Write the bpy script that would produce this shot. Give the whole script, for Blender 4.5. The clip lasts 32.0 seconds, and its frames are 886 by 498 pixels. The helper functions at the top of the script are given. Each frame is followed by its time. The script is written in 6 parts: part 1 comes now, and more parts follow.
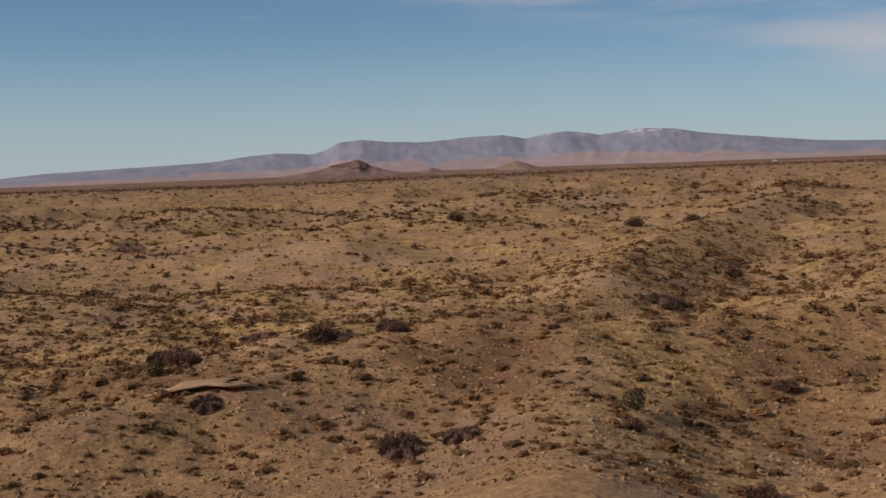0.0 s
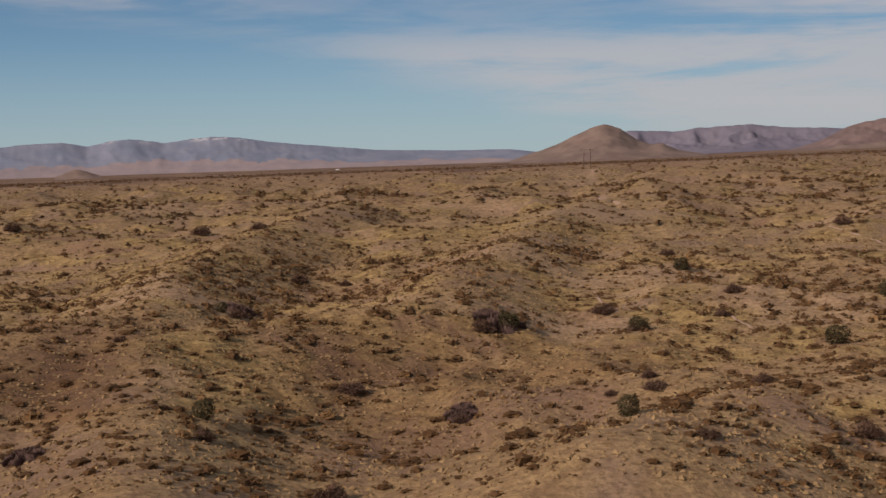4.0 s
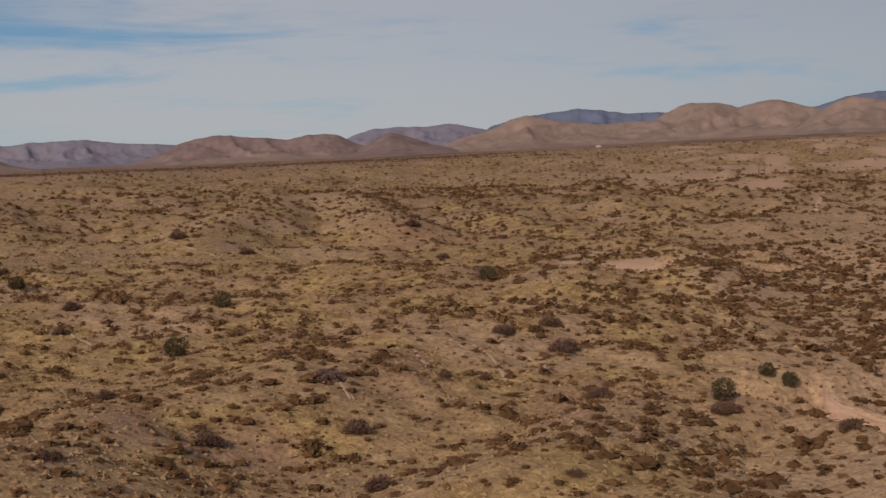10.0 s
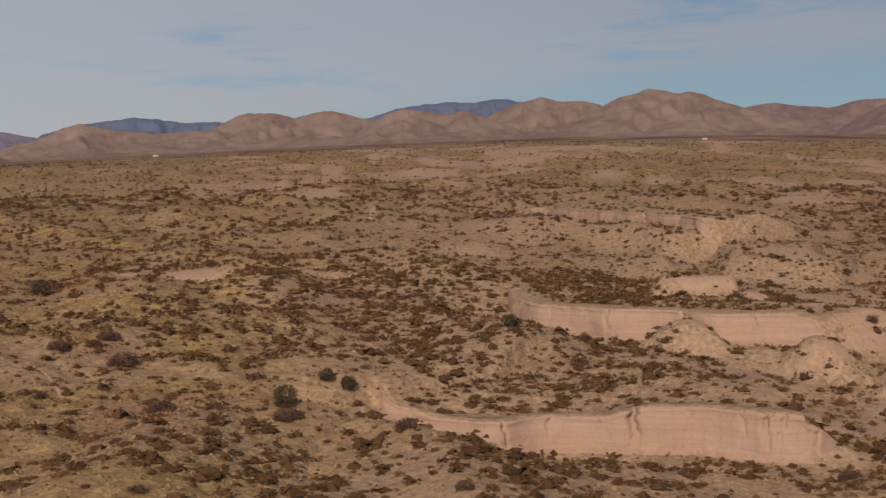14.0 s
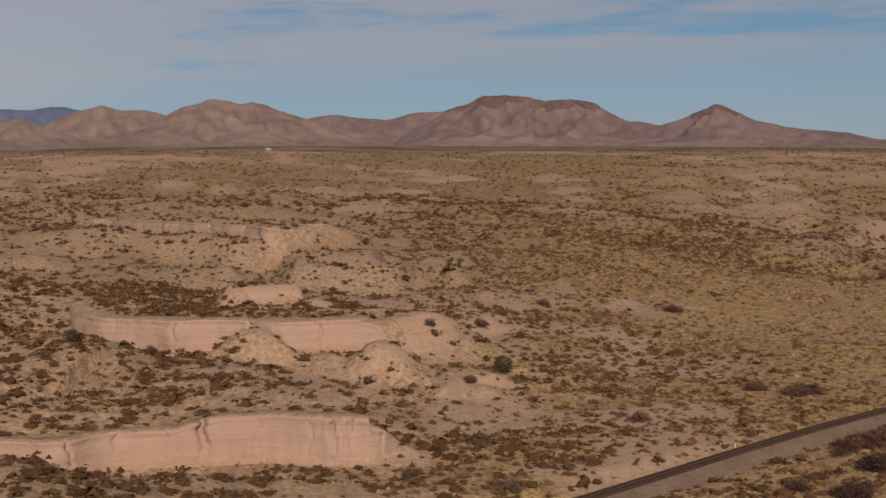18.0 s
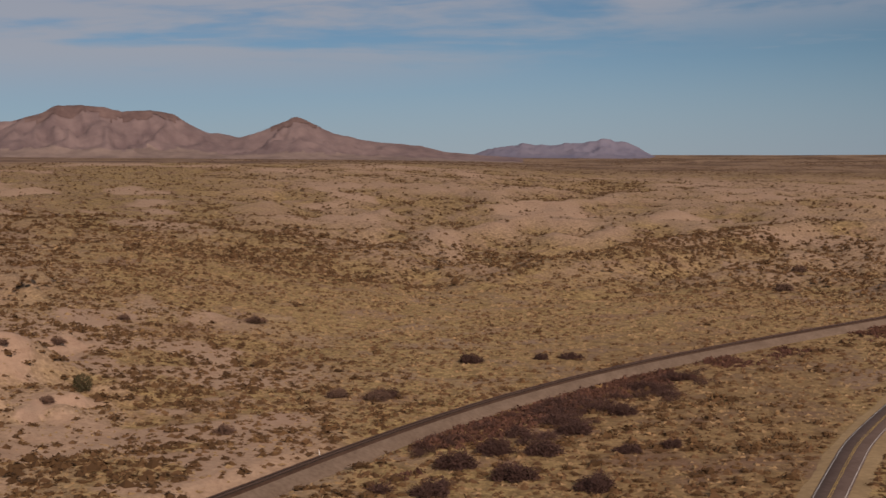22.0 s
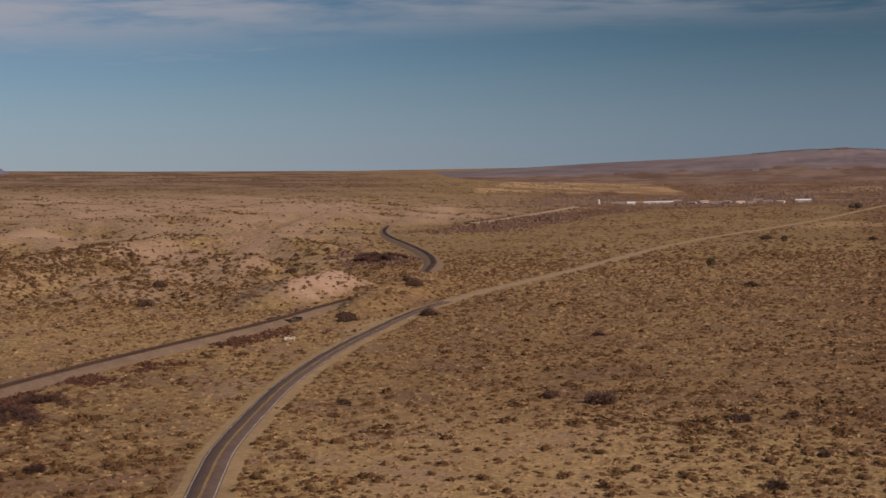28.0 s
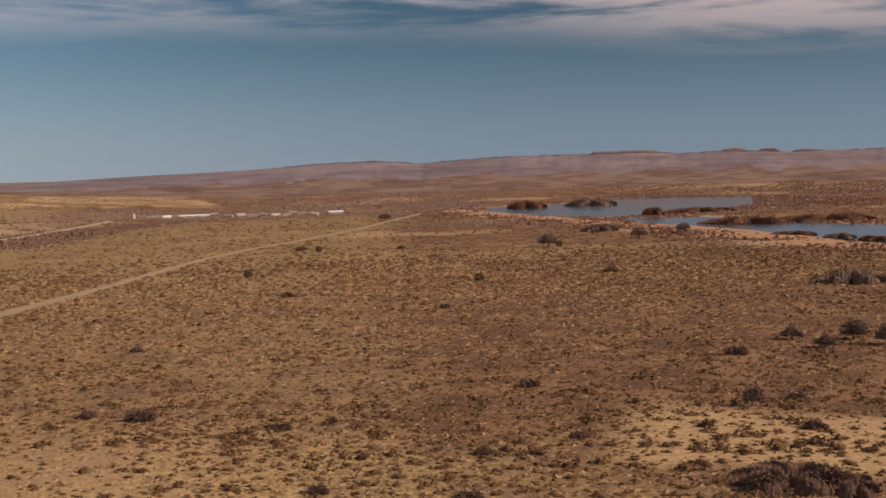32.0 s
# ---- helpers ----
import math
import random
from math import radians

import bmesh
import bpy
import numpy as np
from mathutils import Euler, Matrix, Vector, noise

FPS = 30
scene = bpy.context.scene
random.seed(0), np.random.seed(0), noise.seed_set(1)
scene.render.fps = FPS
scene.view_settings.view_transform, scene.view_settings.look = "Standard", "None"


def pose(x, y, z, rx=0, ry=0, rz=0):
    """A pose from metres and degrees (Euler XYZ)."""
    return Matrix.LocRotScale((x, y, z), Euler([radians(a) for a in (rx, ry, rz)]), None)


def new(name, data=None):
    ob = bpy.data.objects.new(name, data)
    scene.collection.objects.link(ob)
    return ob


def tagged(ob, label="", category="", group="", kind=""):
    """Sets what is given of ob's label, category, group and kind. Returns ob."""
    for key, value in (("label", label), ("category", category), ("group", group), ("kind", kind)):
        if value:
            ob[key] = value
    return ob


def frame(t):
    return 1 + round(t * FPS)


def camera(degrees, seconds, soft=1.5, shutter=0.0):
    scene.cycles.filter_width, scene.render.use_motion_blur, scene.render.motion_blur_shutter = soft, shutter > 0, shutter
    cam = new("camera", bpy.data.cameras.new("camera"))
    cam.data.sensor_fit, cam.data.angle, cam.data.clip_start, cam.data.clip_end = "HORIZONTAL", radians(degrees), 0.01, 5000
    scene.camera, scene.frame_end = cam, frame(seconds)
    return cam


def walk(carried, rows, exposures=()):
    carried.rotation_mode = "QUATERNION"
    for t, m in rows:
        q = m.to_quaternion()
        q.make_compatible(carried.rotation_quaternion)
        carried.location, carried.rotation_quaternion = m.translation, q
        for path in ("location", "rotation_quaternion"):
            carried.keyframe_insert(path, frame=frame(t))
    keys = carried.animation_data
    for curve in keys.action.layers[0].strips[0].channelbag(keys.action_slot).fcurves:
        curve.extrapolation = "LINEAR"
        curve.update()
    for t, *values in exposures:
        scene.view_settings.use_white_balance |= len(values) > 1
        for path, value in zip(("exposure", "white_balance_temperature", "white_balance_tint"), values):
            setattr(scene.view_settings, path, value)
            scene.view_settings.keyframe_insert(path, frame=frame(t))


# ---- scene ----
EYE_Z = 68.0
cam = camera(35.38, 32.0, soft=1.5, shutter=0.3)

# seconds, heading clockwise from north, downward tilt, roll
TURN = """0.0 0.00 3.08 -1.46; 0.5 2.18 3.06 -1.51; 1.0 4.32 3.10 -1.53; 1.5 6.55 3.11 -1.48; 2.0 8.80 3.11 -1.49
2.5 10.97 3.14 -1.48; 3.0 13.19 3.16 -1.45; 3.5 15.46 3.17 -1.44; 5.5 24.48 3.17 -1.46; 6.0 26.65 3.20 -1.39
6.5 28.87 3.21 -1.37; 7.0 31.12 3.20 -1.39; 7.5 33.41 3.23 -1.37; 8.0 35.72 3.23 -1.37; 8.5 37.96 3.20 -1.43
9.0 40.16 3.20 -1.41; 9.5 42.40 3.20 -1.45; 10.0 44.63 3.20 -1.44; 10.5 46.70 3.20 -1.44; 11.0 48.94 3.19 -1.43
11.5 51.16 3.21 -1.39; 12.0 53.44 3.19 -1.40; 12.5 55.74 3.22 -1.43; 13.0 58.07 3.22 -1.45; 13.5 60.41 3.22 -1.49
14.0 62.67 3.25 -1.46; 14.5 64.92 3.26 -1.50; 16.5 73.88 3.28 -1.40; 17.0 76.06 3.30 -1.40; 17.5 78.26 3.28 -1.40
18.0 80.47 3.28 -1.42; 18.5 82.65 3.28 -1.42; 19.0 84.73 3.30 -1.40; 19.5 86.84 3.29 -1.38; 20.0 88.97 3.26 -1.41
20.5 91.12 3.25 -1.40; 21.0 93.28 3.24 -1.45; 21.5 95.41 3.24 -1.41; 22.0 97.61 3.21 -1.40; 22.5 99.72 3.24 -1.36
23.0 101.88 3.24 -1.40; 23.5 103.95 3.24 -1.39; 24.0 106.05 3.23 -1.37; 24.5 108.15 3.23 -1.36; 25.0 110.26 3.23 -1.32
25.5 112.39 3.21 -1.37; 27.5 121.26 3.18 -1.46; 28.0 123.59 3.20 -1.48; 28.5 125.97 3.17 -1.52; 29.0 128.29 3.17 -1.49
29.5 130.61 3.18 -1.51; 30.0 133.00 3.17 -1.49; 30.5 135.42 3.14 -1.56; 31.0 137.80 3.14 -1.65; 31.5 140.14 3.17 -1.63
32.0 142.54 3.19 -1.73"""
rows = []
for row in TURN.replace("\n", ";").split(";"):
    t, heading, tilt, roll = (float(v) for v in row.split())
    rows.append((t, pose(0, 0, EYE_Z, 90 - tilt, 0, -heading) @ pose(0, 0, 0, 0, 0, roll)))
walk(cam, rows, exposures=[(0.0, 0.27, 7300, 28), (8.0, 0.10, 7100, 24), (18.0, 0.10, 7100, 26), (23.0, 0.14, 7150, 28), (28.0, 0.20, 7250, 29), (29.0, 0.29, 7400, 30), (30.0, 0.43, 7550, 31), (32.0, 0.62, 7750, 31)])

# ---- sky and sun ----
SUN_HEADING, SUN_HEIGHT = -106.0, 29.0
sun_data = bpy.data.lights.new("sun", "SUN")
sun_data.energy, sun_data.angle, sun_data.color = 3.3, radians(0.6), (1.0, 0.92, 0.79)
sun = new("sun", sun_data)
sun_dir = Vector((math.sin(radians(SUN_HEADING)) * math.cos(radians(SUN_HEIGHT)),
                  math.cos(radians(SUN_HEADING)) * math.cos(radians(SUN_HEIGHT)), math.sin(radians(SUN_HEIGHT))))
sun.matrix_world = Matrix.Translation((0, 0, 300)) @ sun_dir.to_track_quat("Z", "Y").to_matrix().to_4x4()


class Nodes:
    """Short spelling for node trees."""

    def __init__(self, tree):
        self.tree = tree

    def add(self, kind, **values):
        node = self.tree.nodes.new(kind)
        for key, value in values.items():
            setattr(node, key, value)
        return node

    def put(self, socket, value):
        if isinstance(value, bpy.types.NodeSocket):
            self.tree.links.new(value, socket)
        elif value is not None:
            socket.default_value = (*value, 1.0) if isinstance(value, tuple) and len(value) == 3 and socket.type == "RGBA" else value

    def math(self, op, a, b=None, c=None, clamp=False):
        node = self.add("ShaderNodeMath", operation=op, use_clamp=clamp)
        for socket, value in zip(node.inputs, (a, b, c)):
            self.put(socket, value)
        return node.outputs[0]

    def step(self, x, low, high, a=0.0, b=1.0):
        node = self.add("ShaderNodeMapRange", interpolation_type="SMOOTHSTEP")
        for name, value in (("Value", x), ("From Min", low), ("From Max", high), ("To Min", a), ("To Max", b)):
            self.put(node.inputs[name], value)
        return node.outputs[0]

    def mix(self, factor, a, b, blend="MIX"):
        node = self.add("ShaderNodeMix", data_type="RGBA", blend_type=blend)
        self.put(node.inputs[0], factor)
        self.put(node.inputs[6], a)
        self.put(node.inputs[7], b)
        return node.outputs[2]

    def noise(self, vector, scale, detail=3.0, rough=0.55, warp=0.0):
        node = self.add("ShaderNodeTexNoise")
        self.put(node.inputs["Vector"], vector)
        for name, value in (("Scale", scale), ("Detail", detail), ("Roughness", rough), ("Distortion", warp)):
            self.put(node.inputs[name], value)
        return node.outputs["Fac"]

    def scaled(self, vector, size):
        node = self.add("ShaderNodeMapping")
        self.put(node.inputs["Vector"], vector)
        node.inputs["Scale"].default_value = size
        return node.outputs[0]


world = bpy.data.worlds.new("sky")
scene.world = world
world.use_nodes = True
n = Nodes(world.node_tree)
world.node_tree.nodes.clear()
sky = n.add("ShaderNodeTexSky", sky_type="NISHITA", sun_disc=False, sun_elevation=radians(SUN_HEIGHT),
            sun_rotation=radians(SUN_HEADING), altitude=1400.0, air_density=0.8, dust_density=0.15, ozone_density=2.5)
way = n.add("ShaderNodeTexCoord").outputs["Generated"]
split = n.add("ShaderNodeSeparateXYZ")
n.put(split.inputs[0], way)
x, y, z = split.outputs
heading = n.math("MULTIPLY", n.math("ARCTAN2", x, y), 57.29578)
height = n.math("MULTIPLY", n.math("ARCSINE", z), 57.29578)
combine = n.add("ShaderNodeCombineXYZ")
n.put(combine.inputs[0], n.math("MULTIPLY", heading, 0.10))
n.put(combine.inputs[1], n.math("MULTIPLY", height, 1.0))
flat = combine.outputs[0]
# cirrus: long streaks almost level with the horizon, and a broad thin veil
streak = n.noise(n.scaled(flat, (0.75, 0.62, 1.0)), 1.0, 5.0, 0.58, 0.5)
fine = n.noise(n.scaled(flat, (2.2, 1.5, 1.0)), 1.0, 4.0, 0.6, 0.3)
body = n.math("ADD", n.math("MULTIPLY", streak, 0.72), n.math("MULTIPLY", fine, 0.28))
low_edge = n.add("ShaderNodeFloatCurve")
n.put(low_edge.inputs["Value"], n.math("DIVIDE", n.math("ADD", heading, 40.0), 220.0))
edge = low_edge.mapping.curves[0]
edge.points[0].location, edge.points[1].location = (0.0, 0.55), (1.0, 0.50)
for h, v in ((-18, 0.85), (4, 0.66), (18, 0.36), (30, 0.10), (48, 0.05), (60, 0.20), (76, 0.36), (95, 0.40), (112, 0.56), (138, 0.62), (160, 0.48)):
    edge.points.new((h + 40) / 220.0, v)
low_edge.mapping.update()
above = n.math("SUBTRACT", height, n.math("MULTIPLY", low_edge.outputs[0], 10.0))
middle = n.math("MULTIPLY", n.step(heading, 18.0, 42.0), n.step(heading, 98.0, 74.0))
veil = n.math("MULTIPLY", n.step(above, -1.2, 1.6), n.step(n.math("ADD", body, n.math("MULTIPLY", middle, 0.11)), 0.38, 0.59))
thin = n.math("MULTIPLY", n.step(height, 2.5, 5.0), n.step(body, 0.58, 0.78))
gap = n.math("MULTIPLY", n.math("MULTIPLY", n.step(heading, 2.0, 14.0), n.step(heading, 34.0, 24.0)), n.step(height, 4.6, 6.2))
veil = n.math("MULTIPLY", veil, n.math("SUBTRACT", 1.0, n.math("MULTIPLY", gap, 0.7)))
cloud = n.math("MULTIPLY", n.math("MAXIMUM", veil, n.math("MULTIPLY", thin, 0.8)), 0.72)
deep = n.math("MULTIPLY", n.step(heading, 0.0, 80.0, 0.95, 0.64), n.step(heading, 98.0, 150.0, 1.0, 0.5))
tone = n.add("ShaderNodeCombineXYZ")
for socket, value in zip(tone.inputs, (0.63, 0.92, 0.95)):
    n.put(socket, n.math("MULTIPLY", deep, n.step(heading, 90.0, 140.0, value, value * (0.84 if value < 0.8 else 1.0))))
clear = n.mix(1.0, sky.outputs[0], tone.outputs[0], "MULTIPLY")
haze = n.mix(n.step(heading, 10.0, 75.0), (3.9, 5.4, 6.1), (3.2, 4.15, 5.25))
haze = n.mix(n.step(heading, 98.0, 152.0), haze, (1.60, 2.62, 3.85))
clear = n.mix(n.step(height, 6.5, -0.5, 0.0, 0.72), clear, haze)
bright = n.mix(n.step(heading, 35.0, 85.0), (5.5, 6.1, 6.3), (4.1, 4.7, 5.1))
shade = n.mix(cloud, clear, n.mix(n.step(heading, 135.0, 155.0), bright, (4.9, 4.8, 4.9)))
back = n.add("ShaderNodeBackground")
n.put(back.inputs["Color"], shade)
back.inputs["Strength"].default_value = 0.07
n.put(n.add("ShaderNodeOutputWorld").inputs["Surface"], back.outputs[0])

# ---- materials ----
def material(name, rough=0.9, spec=0.2):
    mat = bpy.data.materials.new(name)
    mat.use_nodes = True
    nodes = Nodes(mat.node_tree)
    shader = mat.node_tree.nodes["Principled BSDF"]
    shader.inputs["Roughness"].default_value = rough
    shader.inputs["Specular IOR Level"].default_value = spec
    return mat, nodes, shader


def relief(nodes, shader, height, strength, distance):
    bump = nodes.add("ShaderNodeBump")
    bump.inputs["Strength"].default_value = strength
    bump.inputs["Distance"].default_value = distance
    nodes.put(bump.inputs["Height"], height)
    nodes.put(shader.inputs["Normal"], bump.outputs[0])


def attribute(nodes, name):
    return nodes.add("ShaderNodeAttribute", attribute_name=name).outputs["Fac"]


def place(nodes):
    return nodes.add("ShaderNodeNewGeometry").outputs["Position"]


def mottled(name, dark, light, size=1.0, rough=0.9, spec=0.2, bump=0.3, coarse=0.15):
    """A surface that varies between two colours at two scales, with fine relief."""
    mat, nd, sh = material(name, rough, spec)
    p = place(nd)
    a = nd.noise(p, 1.0 / size, 4.0, 0.6)
    b = nd.noise(p, coarse / size, 2.0, 0.5)
    f = nd.step(nd.math("ADD", nd.math("MULTIPLY", a, 0.6), nd.math("MULTIPLY", b, 0.4)), 0.3, 0.7)
    nd.put(sh.inputs["Base Color"], nd.mix(f, dark, light))
    relief(nd, sh, a, bump, 0.15 * size)
    return mat


def earth_material():
    mat, nd, sh = material("desert_earth", 0.95, 0.1)
    p = place(nd)
    broad = nd.noise(p, 0.006, 3.0, 0.55)
    patch = nd.noise(p, 0.035, 4.0, 0.6, 0.4)
    stone = nd.noise(p, 0.6, 4.0, 0.65)
    clump = nd.noise(nd.scaled(p, (1, 1, 0.4)), 0.27, 3.0, 0.62)
    soil = nd.mix(nd.step(patch, 0.35, 0.65), (0.246, 0.148, 0.097), (0.346, 0.226, 0.157))
    soil = nd.mix(nd.step(broad, 0.40, 0.62), soil, (0.296, 0.202, 0.140))
    grass = nd.mix(nd.step(nd.noise(p, 0.22, 4.0, 0.65), 0.36, 0.62), (0.210, 0.138, 0.060), (0.396, 0.277, 0.122))
    base = nd.mix(nd.math("MULTIPLY", attribute(nd, "grass"), nd.step(patch, 0.32, 0.56, 0.12, 1.15), clamp=True), soil, grass)
    speck = nd.step(nd.noise(p, 1.1, 3.0, 0.7), 0.50, 0.58)
    base = nd.mix(nd.math("MULTIPLY", speck, 0.40), base, (0.120, 0.064, 0.031))
    grey = nd.mix(nd.step(stone, 0.3, 0.7), (0.305, 0.202, 0.124), (0.398, 0.276, 0.174))
    base = nd.mix(attribute(nd, "bare"), base, grey)
    layer = nd.noise(nd.scaled(p, (0.02, 0.02, 0.9)), 1.0, 3.0, 0.5)
    clay = nd.mix(nd.step(layer, 0.3, 0.7), (0.325, 0.210, 0.142), (0.378, 0.254, 0.176))
    clay = nd.mix(nd.step(nd.noise(p, 0.12, 4.0, 0.6), 0.40, 0.70, 0.0, 0.6), clay, (0.372, 0.262, 0.182))
    crack = nd.noise(nd.scaled(p, (1.0, 1.0, 0.25)), 0.55, 3.0, 0.7, 0.6)
    crack = nd.step(nd.math("ABSOLUTE", nd.math("SUBTRACT", crack, 0.5)), 0.012, 0.0)
    clay = nd.mix(nd.math("MULTIPLY", crack, 0.45), clay, (0.150, 0.088, 0.056))
    base = nd.mix(attribute(nd, "clay"), base, clay)
    # low brush too far off to be told apart
    brush = nd.math("MULTIPLY", nd.step(clump, 0.50, 0.56), attribute(nd, "brush"))
    base = nd.mix(nd.math("MULTIPLY", brush, 0.9), base, (0.055, 0.031, 0.018))
    base = nd.mix(attribute(nd, "plain"), base, nd.mix(nd.step(nd.noise(nd.scaled(p, (1, 1, 0.1)), 0.0055, 5.0, 0.65), 0.42, 0.58), (0.105, 0.063, 0.045), (0.235, 0.155, 0.104)))
    base = nd.mix(attribute(nd, "loam"), base, nd.mix(nd.step(patch, 0.4, 0.6), (0.118, 0.065, 0.038), (0.205, 0.115, 0.060)))
    base = nd.mix(attribute(nd, "stubble"), base, (0.43, 0.285, 0.150))
    pebble = nd.step(stone, 0.25, 0.8, 0.74, 1.18)
    tone = nd.add("ShaderNodeCombineXYZ")
    smooth_clay = nd.math("MULTIPLY", attribute(nd, "clay"), 0.75)
    even = nd.math("SUBTRACT", 1.0, smooth_clay)
    pebble = nd.math("ADD", nd.math("MULTIPLY", pebble, even), smooth_clay)
    for s in tone.inputs:
        nd.put(s, pebble)
    nd.put(sh.inputs["Base Color"], nd.mix(1.0, base, tone.outputs[0], "MULTIPLY"))
    relief(nd, sh, nd.math("MULTIPLY", nd.math("ADD", stone, nd.math("MULTIPLY", clump, 1.2)), even), 0.8, 0.5)
    return mat


def leaf_material(name, dark, light, dry=None):
    """Twigs and leaves: each plant has its own tone, and each sprig differs a little."""
    mat, nd, sh = material(name, 0.85, 0.15)
    own = nd.math("ADD", attribute(nd, "tone"), 0.0, clamp=True)
    sprig = nd.add("ShaderNodeNewGeometry").outputs["Random Per Island"]
    f = nd.math("ADD", nd.math("MULTIPLY", own, 0.65), nd.math("MULTIPLY", sprig, 0.35), clamp=True)
    tone = nd.mix(f, dark, light)
    if dry:
        tone = nd.mix(nd.step(own, 0.62, 0.95), tone, dry)
    nd.put(sh.inputs["Base Color"], tone)
    return mat


EARTH = earth_material()
SCRUB = leaf_material("brown_scrub", (0.064, 0.034, 0.015), (0.136, 0.073, 0.031), (0.220, 0.129, 0.057))
PLAIN_BRUSH = leaf_material("tan_brush", (0.080, 0.041, 0.019), (0.165, 0.090, 0.041), (0.285, 0.178, 0.086))
TUFT = leaf_material("dry_grass", (0.150, 0.092, 0.044), (0.310, 0.203, 0.102))
DUST_GRASS = leaf_material("dusty_grass", (0.170, 0.109, 0.053), (0.318, 0.214, 0.109))
JUNIPER = leaf_material("juniper_green", (0.042, 0.035, 0.017), (0.085, 0.069, 0.033))
MESQUITE = leaf_material("bare_mesquite", (0.090, 0.052, 0.036), (0.172, 0.105, 0.074))
BOSQUE = leaf_material("bare_cottonwood", (0.115, 0.074, 0.056), (0.205, 0.140, 0.104))
REED = leaf_material("red_brush", (0.085, 0.040, 0.025), (0.180, 0.088, 0.050))
BARK = mottled("bark", (0.055, 0.038, 0.027), (0.125, 0.090, 0.065), 0.2)
ASPHALT = mottled("asphalt", (0.096, 0.065, 0.052), (0.134, 0.094, 0.076), 1.5, 0.95, 0.08, 0.1)
GRAVEL = mottled("gravel", (0.250, 0.180, 0.125), (0.360, 0.265, 0.185), 0.9, 0.95, 0.1, 0.4)
SHOULDER = mottled("sandy_shoulder", (0.225, 0.153, 0.080), (0.335, 0.236, 0.126), 2.0, 0.95, 0.1, 0.3)
TRACKBED = mottled("oily_ballast", (0.052, 0.028, 0.018), (0.086, 0.050, 0.033), 1.0, 0.95, 0.1, 0.5)
BALLAST = mottled("ballast", (0.136, 0.093, 0.064), (0.214, 0.152, 0.107), 1.2, 0.95, 0.1, 0.6)
TIE = mottled("creosoted_wood", (0.030, 0.021, 0.016), (0.060, 0.043, 0.032), 0.4)
STEEL = mottled("rusted_steel", (0.055, 0.028, 0.019), (0.092, 0.050, 0.034), 0.3, 0.6, 0.4)
WHITE_LINE = mottled("white_road_paint", (0.44, 0.42, 0.39), (0.66, 0.63, 0.59), 1.0, 0.7)
YELLOW_LINE = mottled("yellow_road_paint", (0.42, 0.27, 0.06), (0.56, 0.38, 0.10), 1.0, 0.7)
PALE_WALL = mottled("pale_stucco", (0.40, 0.36, 0.32), (0.58, 0.54, 0.48), 1.5)
TAN_WALL = mottled("tan_stucco", (0.34, 0.24, 0.17), (0.46, 0.34, 0.25), 1.5)
WHITE_ROOF = mottled("white_metal_roof", (0.52, 0.52, 0.52), (0.72, 0.72, 0.72), 2.0, 0.5, 0.4, 0.1)
GREY_ROOF = mottled("weathered_roof", (0.17, 0.14, 0.13), (0.29, 0.25, 0.23), 2.0)
WINDOW = mottled("dark_window_glass", (0.03, 0.035, 0.04), (0.05, 0.055, 0.06), 1.0, 0.15, 0.5, 0.0)
HILL = mottled("dry_hill_grass", (0.150, 0.110, 0.096), (0.245, 0.181, 0.150), 45.0, 0.95, 0.1, 0.5, 0.3)
HILL_DARK = mottled("volcanic_rock", (0.130, 0.092, 0.090), (0.208, 0.150, 0.138), 40.0, 0.95, 0.1, 0.5, 0.3)
# far slopes: the haze of distance is painted into these base colours
FAR_BLUE = mottled("haze_blue_slope", (0.080, 0.106, 0.165), (0.112, 0.138, 0.198), 90.0, 1.0, 0.0, 0.3, 0.3)
FAR_LILAC = mottled("haze_lilac_slope", (0.138, 0.136, 0.182), (0.190, 0.174, 0.208), 80.0, 1.0, 0.0, 0.3, 0.3)
MESA = mottled("haze_tinted_mesa", (0.128, 0.104, 0.114), (0.215, 0.178, 0.180), 110.0, 1.0, 0.0, 0.3, 0.3)


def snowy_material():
    mat, nd, sh = material("haze_blue_snowy_slope", 1.0, 0.0)
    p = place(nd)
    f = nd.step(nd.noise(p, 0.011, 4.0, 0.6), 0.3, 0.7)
    # haze blue mixed into the slope's base colour
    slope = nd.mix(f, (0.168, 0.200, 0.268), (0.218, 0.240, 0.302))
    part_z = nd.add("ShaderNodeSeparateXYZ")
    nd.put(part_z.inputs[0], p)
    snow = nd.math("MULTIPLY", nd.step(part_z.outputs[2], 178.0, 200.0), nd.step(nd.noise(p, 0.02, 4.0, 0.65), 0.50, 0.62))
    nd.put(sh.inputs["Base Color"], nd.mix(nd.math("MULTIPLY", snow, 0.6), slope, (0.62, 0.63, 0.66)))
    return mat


# pinkish haze at the range's foot, put into the base colour
FOOTHILL = mottled("haze_pink_foothill", (0.240, 0.208, 0.228), (0.318, 0.262, 0.262), 60.0, 1.0, 0.0, 0.3, 0.3)
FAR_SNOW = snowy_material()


def water_material():
    mat, nd, sh = material("pond_water", 0.12, 0.5)
    p = place(nd)
    ripple = nd.noise(nd.scaled(p, (1, 1, 1)), 0.5, 3.0, 0.6)
    nd.put(sh.inputs["Base Color"], nd.mix(nd.step(nd.noise(p, 0.01, 2.0), 0.4, 0.6), (0.030, 0.050, 0.075), (0.050, 0.066, 0.080)))
    relief(nd, sh, ripple, 0.12, 0.3)
    return mat


WATER = water_material()

